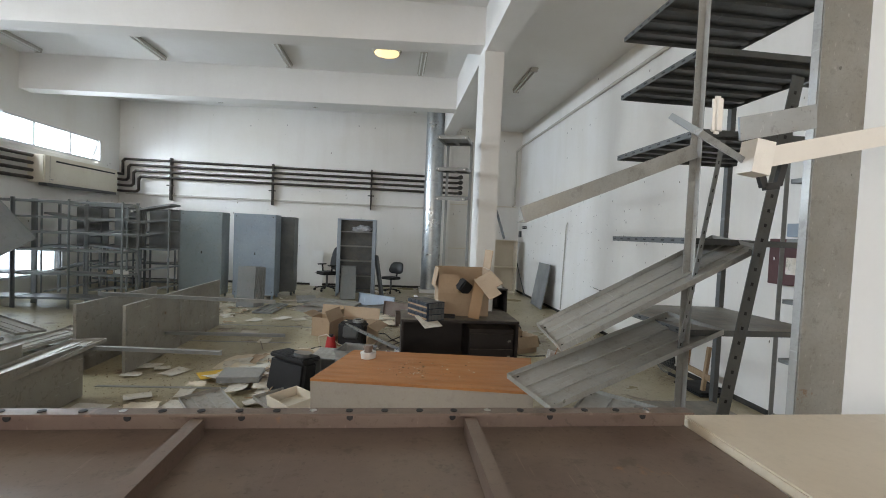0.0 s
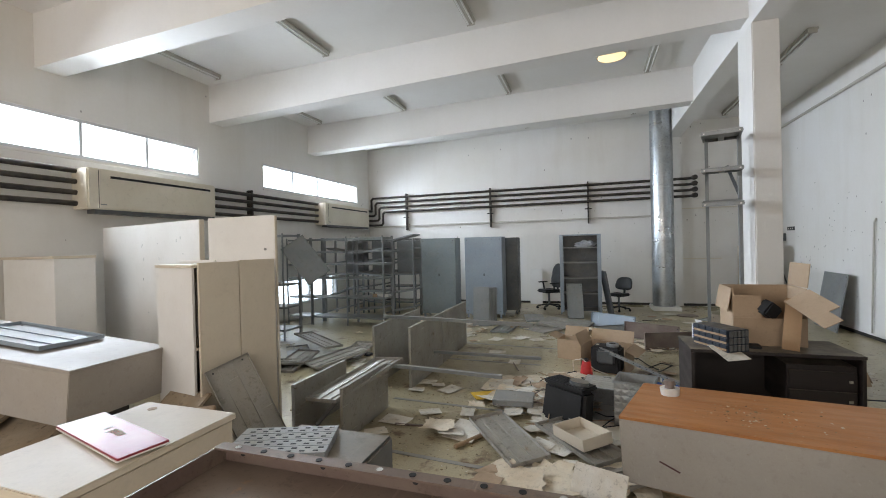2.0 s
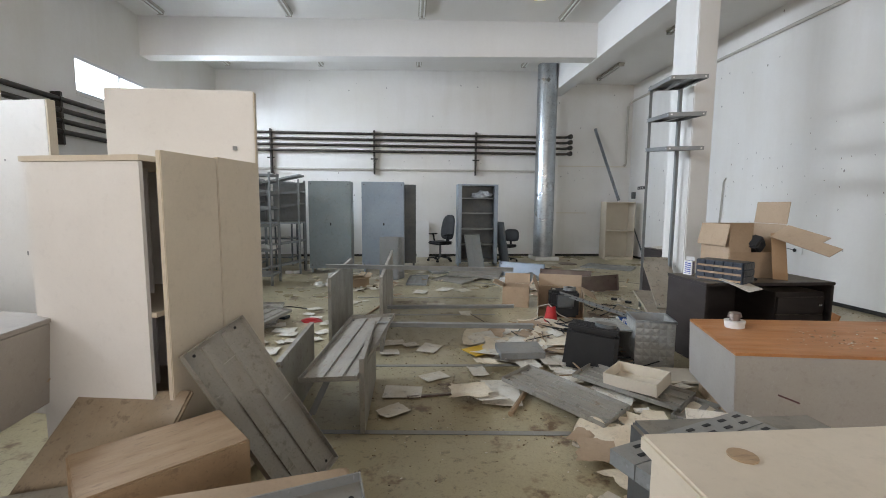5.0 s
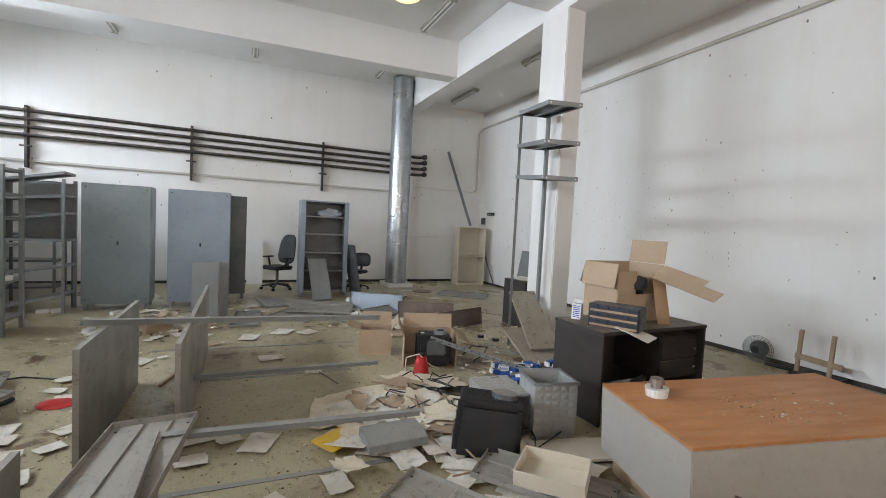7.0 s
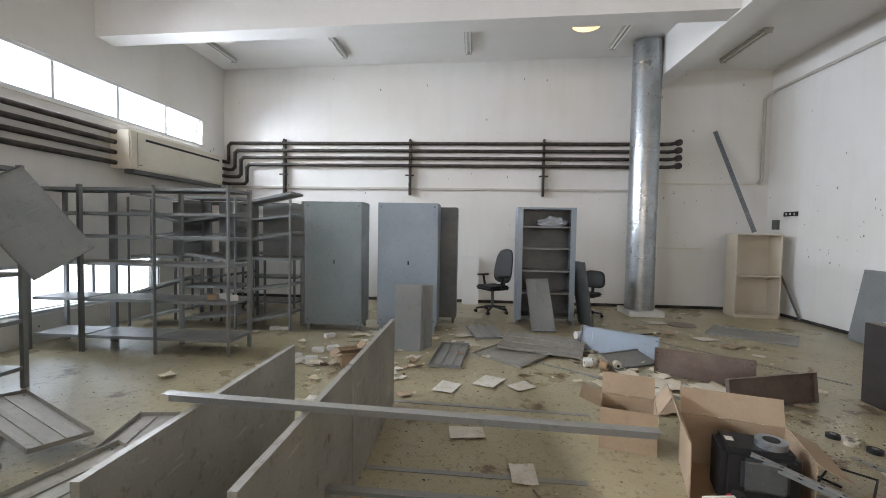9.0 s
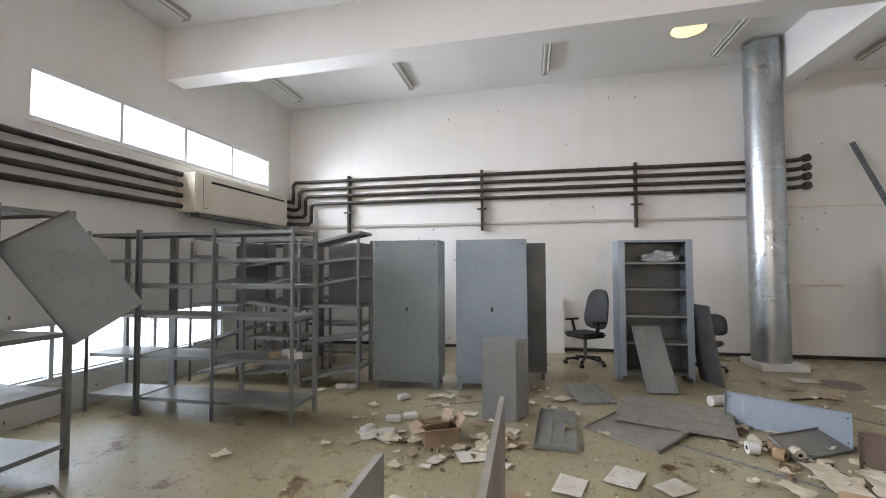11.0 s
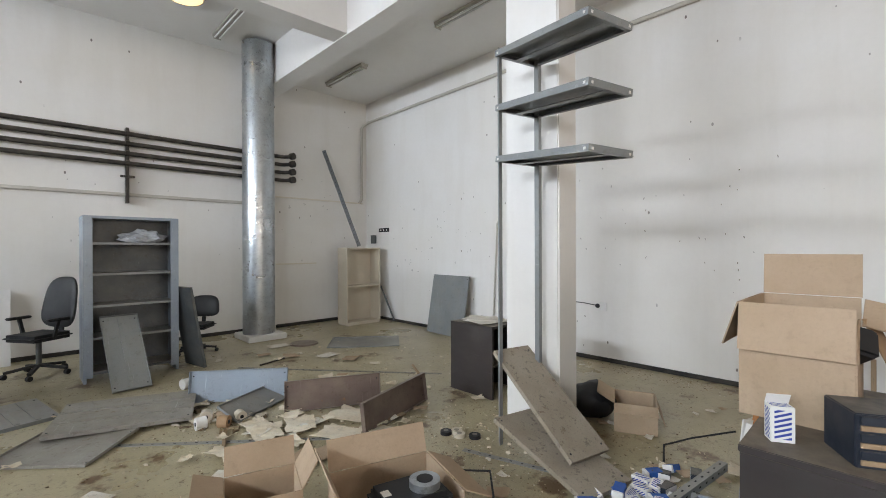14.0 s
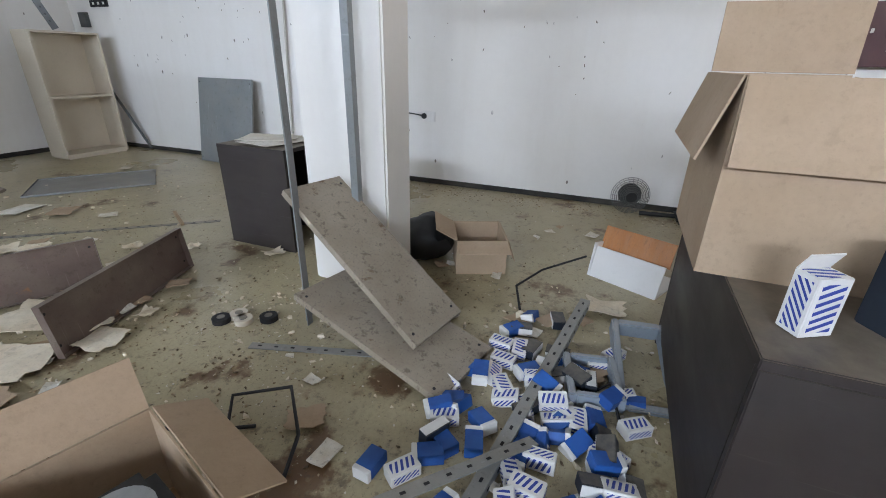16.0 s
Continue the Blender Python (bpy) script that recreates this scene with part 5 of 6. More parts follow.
bmesh.ops.translate(bm, vec=(3.6, 8.12, 0.135), verts=bm.verts[:])
part("film", bm, BLACK, bl, smooth=True)
lid = thing("round_fan_guard", "round dark wire fan guard standing by the wall", "fan guard", pose(5.21, 6.8, 0.172, 0, 0, 8))
bm = bmesh.new()
rod(bm, (0.03, 0, 0), (0.06, 0, 0), 0.1, 20)
part("motor", bm, BLACK, lid, smooth=True)
for k in range(9):
    r = 0.05 + 0.0145 * k
    d = -0.075 * math.cos(k / 8 * 1.57)
    bend_pipe("ring", [(d, r * math.cos(6.2832 * q / 28), r * math.sin(6.2832 * q / 28)) for q in range(29)], 0.0025, lid, DARKGREY)
for k in range(24):
    a = 6.2832 * k / 24
    bend_pipe("spoke", [(-0.075 * math.cos(q / 5 * 1.57), (0.05 + 0.116 * q / 5) * math.cos(a), (0.05 + 0.116 * q / 5) * math.sin(a)) for q in range(6)], 0.002, lid, DARKGREY)
bm = bmesh.new()
rod(bm, (-0.02, -0.1, -0.15), (-0.06, -0.7, -0.14), 0.02, 8)
part("stem", bm, BLACK, lid)

sc2 = thing("broken_chair", "overturned wooden stool with two legs up", "chair")
for y in (6.35, 6.05):
    bm = bmesh.new()
    bar(bm, (5.15, y, 0.02), (5.2, y, 0.52), 0.035, 0.035)
    part("leg", bm, CHIPWOOD, sc2)
bm = bmesh.new()
bar(bm, (5.17, 6.38, 0.22), (5.17, 5.95, 0.2), 0.03, 0.06)
part("rail", bm, CHIPWOOD, sc2)
boxpart("seat", (5.05, 5.4, 5.95, 6.4, 0.0, 0.05), BLACK, sc2, bevel=0.02)

# tools in the carton
mt = thing("black_machine", "black electric machine in the cardboard box", "machine", pose(1.3, 7.86, 0.012, 0, 0, -15))
boxpart("body", (-0.2, 0.16, -0.14, 0.12, 0, 0.33), BLACK, mt, bevel=0.03)
boxpart("housing", (-0.12, 0.1, -0.17, -0.13, 0.12, 0.3), DARKGREY, mt, bevel=0.02)
bm = bmesh.new()
rod(bm, (0.05, -0.03, 0.33), (0.05, -0.03, 0.365), 0.075, 24)
part("drum", bm, GALV, mt, smooth=True)
bm = bmesh.new()
rod(bm, (0.05, -0.03, 0.36), (0.05, -0.03, 0.368), 0.04, 20)
part("bore", bm, BLACK, mt, smooth=True)
boxpart("label", (-0.16, -0.12, -0.03, 0.02, 0.3305, 0.332), PAPER, mt)
rc = thing("red_can", "red plastic canister on the floor", "canister", pose(1.02, 7.55, 0))
bm = bmesh.new()
rod(bm, (0, 0, 0), (0, 0, 0.2), 0.085, 20, 0.05)
part("body", bm, REDPL, rc, smooth=True)
bm = bmesh.new()
rod(bm, (0, 0, 0.2), (0, 0, 0.23), 0.03, 14)
part("cap", bm, BLACK, rc, smooth=True)
bend_pipe("cable", [(-0.15, 0.05, 0.02), (-0.16, 0.0, 0.2), (-0.05, -0.05, 0.24), (0.1, 0.0, 0.1), (0.25, 0.1, 0.02)], 0.006, rc, PAPER)

cs = thing("black_case", "black plastic equipment case standing open on papers", "case", pose(0.85, 6.02, 0.02, -6, 4, -28))
bm = bmesh.new()
box(bm, -0.19, 0.19, -0.1, 0.1, 0, 0.34, bevel=0.03)
for v in bm.verts:
    v.co.x *= 1.15 - 0.5 * v.co.z * 0.4
part("body", bm, BLACK, cs, smooth=True)
boxpart("lid", (-0.2, 0.2, -0.12, 0.14, 0.335, 0.38), BLACK, cs, bevel=0.012)
for i in range(8):
    boxpart("grille_bar", (-0.17, 0.0, -0.1 + i * 0.026, -0.088 + i * 0.026, 0.38, 0.388), BLACK, cs)
bm = bmesh.new()
rod(bm, (0.09, 0.0, 0.38), (0.09, 0.0, 0.41), 0.085, 24)
part("dial", bm, DARKGREY, cs, smooth=True)


def quilt(bm, w, h, th, step=0.06):
    """A panel pressed into a quilt of small pyramids."""
    nx, nz = 2 * max(2, int(w / step)), 2 * max(2, int(h / step))
    vs = {(i, k): bm.verts.new((-w / 2 + i * w / nx, -0.001 - (0.006 if i % 2 and k % 2 else 0.0), k * h / nz)) for i in range(nx + 1) for k in range(nz + 1)}
    for i in range(nx):
        for k in range(nz):
            a, b, c, d = vs[i, k], vs[i + 1, k], vs[i + 1, k + 1], vs[i, k + 1]
            if (i + k) % 2:
                bm.faces.new((a, b, d))
                bm.faces.new((b, c, d))
            else:
                bm.faces.new((a, b, c))
                bm.faces.new((a, c, d))
    r = bmesh.ops.extrude_face_region(bm, geom=bm.faces[:])
    for v in r["geom"]:
        if isinstance(v, bmesh.types.BMVert):
            v.co.y = th


def bin_box(m, label):
    t = thing("quilted_crate", label, "crate", m)
    for rz, w in ((0, 0.32), (90, 0.3), (180, 0.32), (270, 0.3)):
        bm = bmesh.new()
        quilt(bm, w, 0.42, 0.006)
        off = 0.15 if rz in (0, 180) else 0.16
        bmesh.ops.transform(bm, matrix=pose(0, 0, 0, 0, 0, rz) @ Matrix.Translation((0, -off, 0)), verts=bm.verts[:])
        part("side", bm, TRAYSTEEL, t, "quilted metal side")
    boxpart("base", (-0.15, 0.15, -0.14, 0.14, 0, 0.01), GALV, t)
    for z in (0.41,):
        bm = bmesh.new()
        for d in ((-0.17, 0.17, -0.16, -0.15), (-0.17, 0.17, 0.15, 0.16), (-0.17, -0.16, -0.15, 0.15), (0.16, 0.17, -0.15, 0.15)):
            box(bm, *d, z, z + 0.02)
        part("rim", bm, GALV, t)
    return t


bin_box(pose(1.46, 6.17, 0, 0, 0, -14), "open quilted metal crate standing by the desk")
bin_box(pose(1.2, 6.58, 0.16, 90, 0, -8), "quilted metal crate lying on its side")

wt = thing("white_tray", "cream open box tray lying on steel shelves", "tray", pose(1.0, 5.52, 0.1, 4, -3, -50))
bm = bmesh.new()
pan(bm, -0.19, 0.19, -0.14, 0.14, 0, 0.09, 0.01, True)
part("tray", bm, CREAM, wt)
boxpart("label", (0.05, 0.12, -0.06, 0.0, 0.011, 0.012), PAPER, wt)

bk = thing("open_book", "open white ring binder sheets standing on the floor", "papers", pose(1.08, 4.72, 0.02, 0, 0, -20))
boxpart("page", (-0.17, 0.17, 0, 0.012, 0, 0.24), PAPER, bk, m=pose(0, 0, 0, -38, 0, 0))
boxpart("page", (-0.17, 0.17, -0.2, 0.0, 0.0, 0.012), PAPER, bk)


# ---- loose papers, cardboard and rubble ----
def sheet_mesh(name, w, h, material, seed, curl=0.02, ragged=0.0):
    r = random.Random(seed)
    bm = bmesh.new()
    nx, ny = 6, 6
    vs = {}
    for i in range(nx + 1):
        for j in range(ny + 1):
            x, y = (i / nx - 0.5) * w, (j / ny - 0.5) * h
            edge = i in (0, nx) or j in (0, ny)
            if ragged and edge:
                k = 1 - r.uniform(0, ragged)
                x, y = x * k, y * k
            z = curl * (0.5 + 0.5 * noise.noise(Vector((x * 6 + seed, y * 6, seed * 0.3)))) + curl * 0.6 * abs(x / w) ** 2
            vs[i, j] = bm.verts.new((x, y, z + 0.004))
    for i in range(nx):
        for j in range(ny):
            bm.faces.new((vs[i, j], vs[i + 1, j], vs[i + 1, j + 1], vs[i, j + 1]))
    r2 = bmesh.ops.extrude_face_region(bm, geom=bm.faces[:])
    bmesh.ops.translate(bm, vec=(0, 0, -0.003), verts=[v for v in r2["geom"] if isinstance(v, bmesh.types.BMVert)])
    return mesh_of(name, bm, material)


SHEETS = [(sheet_mesh("paper", 0.21, 0.297, PAPER, k, 0.018), "loose white paper sheet on the floor", "paper_sheet") for k in (1, 2, 3)]
SHEETS += [(sheet_mesh("paper", 0.15, 0.21, PAPER, k, 0.025, 0.12), "crumpled white paper on the floor", "paper_sheet") for k in (4, 5)]
TAN = [(sheet_mesh("scrap", 0.34, 0.26, TANPAPER, k, 0.04, 0.3), "torn stained yellowed paper on the floor", "torn_paper") for k in (6, 7, 8)]
BRN = [(sheet_mesh("scrap", 0.32, 0.25, CARD, k, 0.03, 0.25), "torn brown cardboard scrap on the floor", "cardboard_scrap") for k in (9, 10)]


def lay(kind, x, y, z, rz, sc=1.0, rx=0, ry=0):
    me, label, name = kind
    o = new(name, me)
    o.matrix_world = pose(x, y, z, rx, ry, rz) @ Matrix.Diagonal((sc, sc, 1, 1))
    return tagged(o, label, "paper", "loose papers")


rng = random.Random(3)
for x, y in ((-2.21, 7.56), (-1.97, 7.18), (-1.98, 6.65), (-0.84, 6.85), (-0.86, 6.55), (-0.66, 6.76), (-0.48, 6.66), (-0.47, 5.96), (-0.1, 6.04), (-0.72, 5.68), (-0.78, 5.38), (-1.93, 8.31), (-1.49, 8.69), (-2.05, 7.35), (-2.2, 6.9), (-1.85, 6.95),
             (-0.3, 8.5), (-0.5, 9.4), (-0.1, 9.6), (0.2, 9.5), (-0.94, 10.29), (-1.2, 9.76), (-2.0, 9.95), (-2.2, 10.0), (-1.5, 9.6), (-0.4, 11.4), (3.0, 11.7), (4.4, 12.4), (2.75, 12.75), (0.05, 8.0)):
    lay(rng.choice(SHEETS), x, y, 0.001, rng.uniform(0, 180), rng.uniform(0.7, 1.05))
for x, y in ((-0.24, 5.56), (0.0, 5.6), (-0.1, 5.48), (0.28, 6.77), (0.1, 6.9), (0.4, 7.0), (0.56, 6.21), (0.28, 6.3), (0.05, 6.44), (0.42, 6.55), (0.68, 6.13), (0.6, 6.8), (0.82, 6.9), (0.75, 6.55), (0.5, 6.45), (1.0, 6.7), (0.9, 7.1), (0.65, 7.2), (1.1, 7.2), (0.35, 6.1), (0.2, 6.6)):
    lay(rng.choice(TAN + SHEETS), x, y, rng.uniform(0.002, 0.05), rng.uniform(0, 180), rng.uniform(0.8, 1.4), rng.uniform(-8, 8), rng.uniform(-8, 8))
for x, y in ((0.82, 4.95), (1.03, 5.0), (0.6, 4.85), (0.9, 4.75), (1.2, 4.65), (0.75, 4.6), (1.3, 4.55)):
    lay(rng.choice(TAN), x, y, rng.uniform(0.004, 0.04), rng.uniform(0, 180), rng.uniform(0.9, 1.4), rng.uniform(-8, 8), rng.uniform(-8, 8))
for x, y, sc in ((1.36, 5.92, 2.0), (0.35, 7.05, 2.4), (0.1, 6.95, 1.8), (0.85, 7.4, 1.6), (1.62, 9.69, 1.1), (2.05, 9.55, 1.3), (1.35, 9.73, 1.0), (1.75, 9.3, 1.2), (1.3, 10.3, 0.9), (3.3, 6.9, 0.7)):
    lay(rng.choice(TAN), x, y, 0.004, rng.uniform(0, 180), sc)
for x, y, sc in ((0.95, 7.45, 1.3), (2.6, 12.0, 0.8), (3.1, 11.3, 0.8), (2.0, 7.9, 0.5), (3.0, 7.3, 0.5), (2.7, 6.95, 0.6), (2.35, 12.3, 0.6), (0.5, 5.4, 0.7)):
    lay(rng.choice(BRN), x, y, 0.003, rng.uniform(0, 180), sc)
lay(SHEETS[0], 2.16, 6.03, H - 0.01, 20, 0.9, 14, -4)
lay(SHEETS[1], 3.47, 9.2, 0.717, 80, 1.5)
lay(SHEETS[2], 3.5, 9.3, 0.723, 20, 1.3)
yl = thing("yellow_folder", "bright yellow plastic folder on the papers", "folder", pose(0.0, 6.48, 0.045, 3, 2, 35))
boxpart("cover", (-0.16, 0.16, -0.1, 0.1, 0, 0.006), YELLOW, yl)
fl2 = thing("grey_drawer_front", "grey panel lying on torn papers", "panel", pose(0.32, 6.3, 0.07, 6, 0, 2))
boxpart("sheet", (-0.2, 0.2, -0.12, 0.12, 0, 0.06), GREY, fl2, bevel=0.004)
wd = thing("wooden_stick", "round wooden handle on the floor", "handle", pose(0.1, 5.45, 0.02, 0, 0, 60))
bm = bmesh.new()
rod(bm, (-0.2, 0, 0), (0.2, 0, 0), 0.018, 10)
part("stick", bm, CHIPWOOD, wd, smooth=True)
wd2 = thing("wooden_lath", "rusty brown lath lying on the floor", "lath", pose(-0.45, 5.62, 0.004, 0, 0, 8))
boxpart("lath", (-0.24, 0.24, -0.012, 0.012, 0, 0.014), BROWNSTEEL, wd2)
rd = thing("red_cloth", "crumpled red cloth on the floor", "cloth")
bm = bmesh.new()
bmesh.ops.create_icosphere(bm, subdivisions=3, radius=0.09)
for v in bm.verts:
    k = 1 + 0.5 * noise.noise(v.co * 11)
    v.co = Vector((v.co.x * 1.4 * k, v.co.y * k, max(0, v.co.z * 0.4 * k)))
bmesh.ops.translate(bm, vec=(-1.85, 7.75, 0.002), verts=bm.verts[:])
part("cloth", bm, REDPL, rd)
bd = thing("blue_dustpan", "dark blue plastic tray on the floor", "tray", pose(-2.35, 7.95, 0.0, 0, 0, -20))
boxpart("pan", (-0.2, 0.2, -0.06, 0.06, 0, 0.035), NAVY, bd, bevel=0.01)
ring = thing("floor_cover", "round dark floor cover ring", "cover")
bm = bmesh.new()
rod(bm, (3.11, 12.65, 0.002), (3.11, 12.65, 0.02), 0.22, 28, 0.2)
part("ring", bm, BROWNSTEEL, ring, smooth=True)
for i, (x, y, mt2) in enumerate(((2.38, 8.73, BLACK), (2.49, 8.52, BLACK), (2.42, 8.62, CREAM), (2.45, 8.68, CREAM))):
    rl = thing("plastic_roller", "small dark plastic roller on the floor" if mt2 is BLACK else "small cream plastic roller on the floor", "roller", group="small rollers")
    bm = bmesh.new()
    rod(bm, (x, y, 0.002), (x, y, 0.03), 0.045, 18)
    part("ring", bm, mt2, rl, smooth=True)
    bm = bmesh.new()
    rod(bm, (x, y, 0.0295), (x, y, 0.0325), 0.02, 14)
    part("bore", bm, DARKGREY, rl)
for pts in ([(1.75, 8.05, 0.01), (1.95, 8.2, 0.06), (2.05, 8.0, 0.09), (1.9, 7.85, 0.05), (1.75, 7.8, 0.01)], [(1.5, 8.5, 0.01), (1.7, 8.42, 0.05), (1.8, 8.2, 0.02), (1.9, 8.05, 0.01)], [(3.0, 7.3, 0.01), (3.3, 7.4, 0.05), (3.6, 7.3, 0.04), (3.75, 7.05, 0.12)], [(2.45, 6.8, 0.01), (2.6, 6.85, 0.06), (2.5, 6.95, 0.03)], [(-2.6, 8.4, 0.006), (-2.3, 8.5, 0.006), (-2.0, 8.35, 0.006)]):
    cbl = thing("loose_cable", "black loose cable lying on the floor", "cable", group="loose cables")
    bend_pipe("cable", pts, 0.007, cbl, BLACK)

RUBBLE = bpy.data.materials.new("rubble")
RUBBLE.use_nodes = True
nt = RUBBLE.node_tree
gi = nt.nodes.new("ShaderNodeNewGeometry")
nt.links.new(ramp(nt, gi.outputs["Random Per Island"], [(0.0, (0.1, 0.07, 0.04)), (0.4, (0.2, 0.135, 0.075)), (0.65, (0.36, 0.27, 0.165)), (0.82, (0.66, 0.62, 0.54)), (0.93, (0.5, 0.42, 0.3)), (1.0, (0.08, 0.06, 0.045))]), nt.nodes["Principled BSDF"].inputs["Base Color"])
nt.nodes["Principled BSDF"].inputs["Roughness"].default_value = 0.85


def rubble(name, label, count, spots, seed, lo=0.0025, hi=0.012, m=None, material=None):
    """Many small chips around the spots (x, y, spread), joined into one sheet of litter."""
    r = random.Random(seed)
    verts, faces = [], []
    for i in range(count):
        x, y, s = spots[i % len(spots)]
        cx, cy = r.gauss(x, s), r.gauss(y, s)
        k, a = lo + (hi - lo) * r.random() ** 2, r.uniform(0, 6.3)
        hgt = k * r.uniform(0.15, 0.7)
        n, asp = r.choice((3, 4, 5)), r.uniform(0.3, 1.0)
        ca, sa = math.cos(a * 3.7), math.sin(a * 3.7)
        b = len(verts)
        uv = [(k * r.uniform(0.6, 1.2) * math.cos(a + 6.283 * q / n), k * asp * r.uniform(0.5, 1.0) * math.sin(a + 6.283 * q / n)) for q in range(n)]
        ring = [(cx + u * ca - v * sa, cy + u * sa + v * ca) for u, v in uv]
        verts += [(px, py, 0.001) for px, py in ring] + [(cx + (px - cx) * 0.8, cy + (py - cy) * 0.8, hgt) for px, py in ring]
        faces += [(b + q, b + (q + 1) % n, b + n + (q + 1) % n, b + n + q) for q in range(n)] + [tuple(b + n + q for q in range(n))]
    me = bpy.data.meshes.new(name)
    me.from_pydata(verts, [], faces)
    me.materials.append(material or RUBBLE)
    o = new(name, me)
    if m is not None:
        o.matrix_world = m
    return tagged(o, label, "litter", kind="stuff")


rubble("floor_litter", "small chips, dirt and paper bits strewn over the floor", 12000, [(2.2, 9.2, 0.9), (2.4, 7.4, 0.6), (0.6, 6.5, 0.7), (1.2, 10.0, 0.7), (-1.6, 9.5, 1.0), (2.6, 11.6, 1.2), (-1.8, 7.2, 0.8), (-0.2, 5.6, 0.6), (3.6, 8.0, 0.8), (4.6, 9.5, 1.0), (-0.5, 11.5, 1.3), (2.1, 8.6, 0.4)], 21)
rubble("wall_rubble", "gravel and plaster crumbs along the wall", 900, [(5.2, 7.2, 0.15), (5.15, 7.8, 0.15), (5.2, 8.5, 0.15), (5.1, 6.6, 0.2)], 22, 0.004, 0.012)
rubble("wood_chips", "pale wood chips scattered on the orange panel", 170, [(0.62, 0.35, 0.13), (0.8, 0.3, 0.2)], 23, 0.004, 0.012, od.matrix_world @ Matrix.Translation((0, 0, 0.0005)))
rubble("white_chunks", "white plaster chunks between the fallen panels", 60, [(1.1, 10.45, 0.12), (1.3, 10.05, 0.12), (-1.5, 9.85, 0.2)], 24, 0.03, 0.06)

for x, y, z, a, b in ((-3.1, 6.7, 0.02, 12, 4), (-2.75, 7.0, 0.07, -25, 6), (-3.3, 7.35, 0.03, 40, -3), (-2.55, 7.5, 0.02, 10, 3), (-2.9, 7.75, 0.1, 70, 8), (-3.5, 6.9, 0.1, -50, -7)):
    m = pose(x, y, z, b, b * 0.6, a)
    tray(m @ Vector((0, 0, 0)), m @ Vector((0.35, 0, 0)), m @ Vector((0, 0.9, 0)), DUSTY, "grey steel shelf lying in a heap on the floor")
for x, y, z, w, d, a, b, lab in ((-3.2, 3.0, 0.3, 0.8, 0.5, 18, 12, "stained cream board on the junk pile"), (-2.45, 3.05, 0.26, 0.7, 0.5, -14, -9, "broken cream board lying on the junk pile"), (-1.75, 3.2, 0.2, 0.6, 0.45, 25, 7, "dirty brown board on the junk pile"), (-3.6, 3.3, 0.45, 0.6, 0.5, 5, 16, "dark board wedged under the cabinet")):
    slab_thing("broken_board", lab, "board", pose(x, y, z, b, -b * 0.5, a), (-w / 2, w / 2, -d / 2, d / 2, -0.02, 0.02), CREAM if "cream" in lab else CARD)
    # Plain dark block from the floor to just below the board.
    slab_thing("junk_block", "dark block standing under a broken board", "rubbish", pose(x, y, 0, 0, 0, a), (-w * 0.35, w * 0.35, -d * 0.3, d * 0.3, 0, z - 0.03), BLACKWOOD)
for i in range(9):
    lay(rng.choice(TAN + BRN), rng.uniform(1.3, 2.6), rng.uniform(9.0, 10.2), 0.004, rng.uniform(0, 180), rng.uniform(0.5, 1.1))
for i in range(10):
    lay(rng.choice(SHEETS), rng.uniform(-2.5, -1.6), rng.uniform(6.3, 8.6), 0.002, rng.uniform(0, 180), rng.uniform(0.5, 1.0))

# dense paper pile by the tipped crates
rng = random.Random(77)
for i in range(46):
    x, y = rng.gauss(0.62, 0.36), rng.gauss(6.75, 0.38)
    if -0.15 < x < 1.2 and 6.05 < y < 7.55:
        lay(rng.choice(TAN + BRN + SHEETS), x, y, rng.uniform(0.004, 0.07), rng.uniform(0, 360), rng.uniform(0.4, 1.15), rng.uniform(-12, 12), rng.uniform(-12, 12))
for i in range(26):
    x, y = rng.uniform(0.55, 1.5), rng.uniform(4.45, 5.2)
    lay(rng.choice(TAN + SHEETS), x, y, rng.uniform(0.004, 0.03), rng.uniform(0, 360), rng.uniform(0.4, 1.0), rng.uniform(-6, 6), rng.uniform(-6, 6))
for i in range(24):
    x, y = rng.uniform(0.9, 3.4), rng.uniform(8.4, 12.6)
    lay(rng.choice(TAN + BRN + SHEETS), x, y, 0.002, rng.uniform(0, 360), rng.uniform(0.2, 0.5))
for i in range(26):
    x, y = rng.uniform(-3.4, -0.9), rng.uniform(8.6, 11.6)
    lay(rng.choice(TAN + SHEETS), x, y, 0.002, rng.uniform(0, 360), rng.uniform(0.2, 0.55))
for i in range(16):
    x, y = rng.uniform(3.0, 4.6), rng.uniform(6.7, 8.6)
    lay(rng.choice(BRN + SHEETS), x, y, 0.002, rng.uniform(0, 360), rng.uniform(0.2, 0.45))
rubble("paper_bits", "small torn paper and cardboard bits strewn on the floor", 900, [(0.6, 6.7, 0.5), (1.6, 9.8, 0.6), (2.7, 8.6, 0.4), (-1.6, 9.9, 0.5), (0.9, 4.9, 0.35), (2.6, 7.1, 0.4), (2.9, 11.3, 0.8), (-2.1, 7.2, 0.5)], 31, 0.008, 0.026, None, TANPAPER)

# broken tan carton and white bricks by the fallen shelving
carton(pose(-1.62, 10.05, 0.01, 0, 0, 35), 0.24, 0.16, 0.15, "torn brown carton lying on the floor", (70, 150, 120, 40), fl=0.08)
for x, y, a in ((-2.1, 10.4, 10), (-1.95, 10.5, 35), (-2.25, 10.1, 70), (-2.05, 10.05, 20), (-3.1, 11.4, 15), (-2.95, 11.42, 30), (-2.2, 11.1, 50)):
    slab_thing("white_block", "small white plaster block on the floor", "block", pose(x, y, 0.002, 0, 0, a), (-0.07, 0.07, -0.04, 0.04, 0, 0.055), WHITE, 0.008)
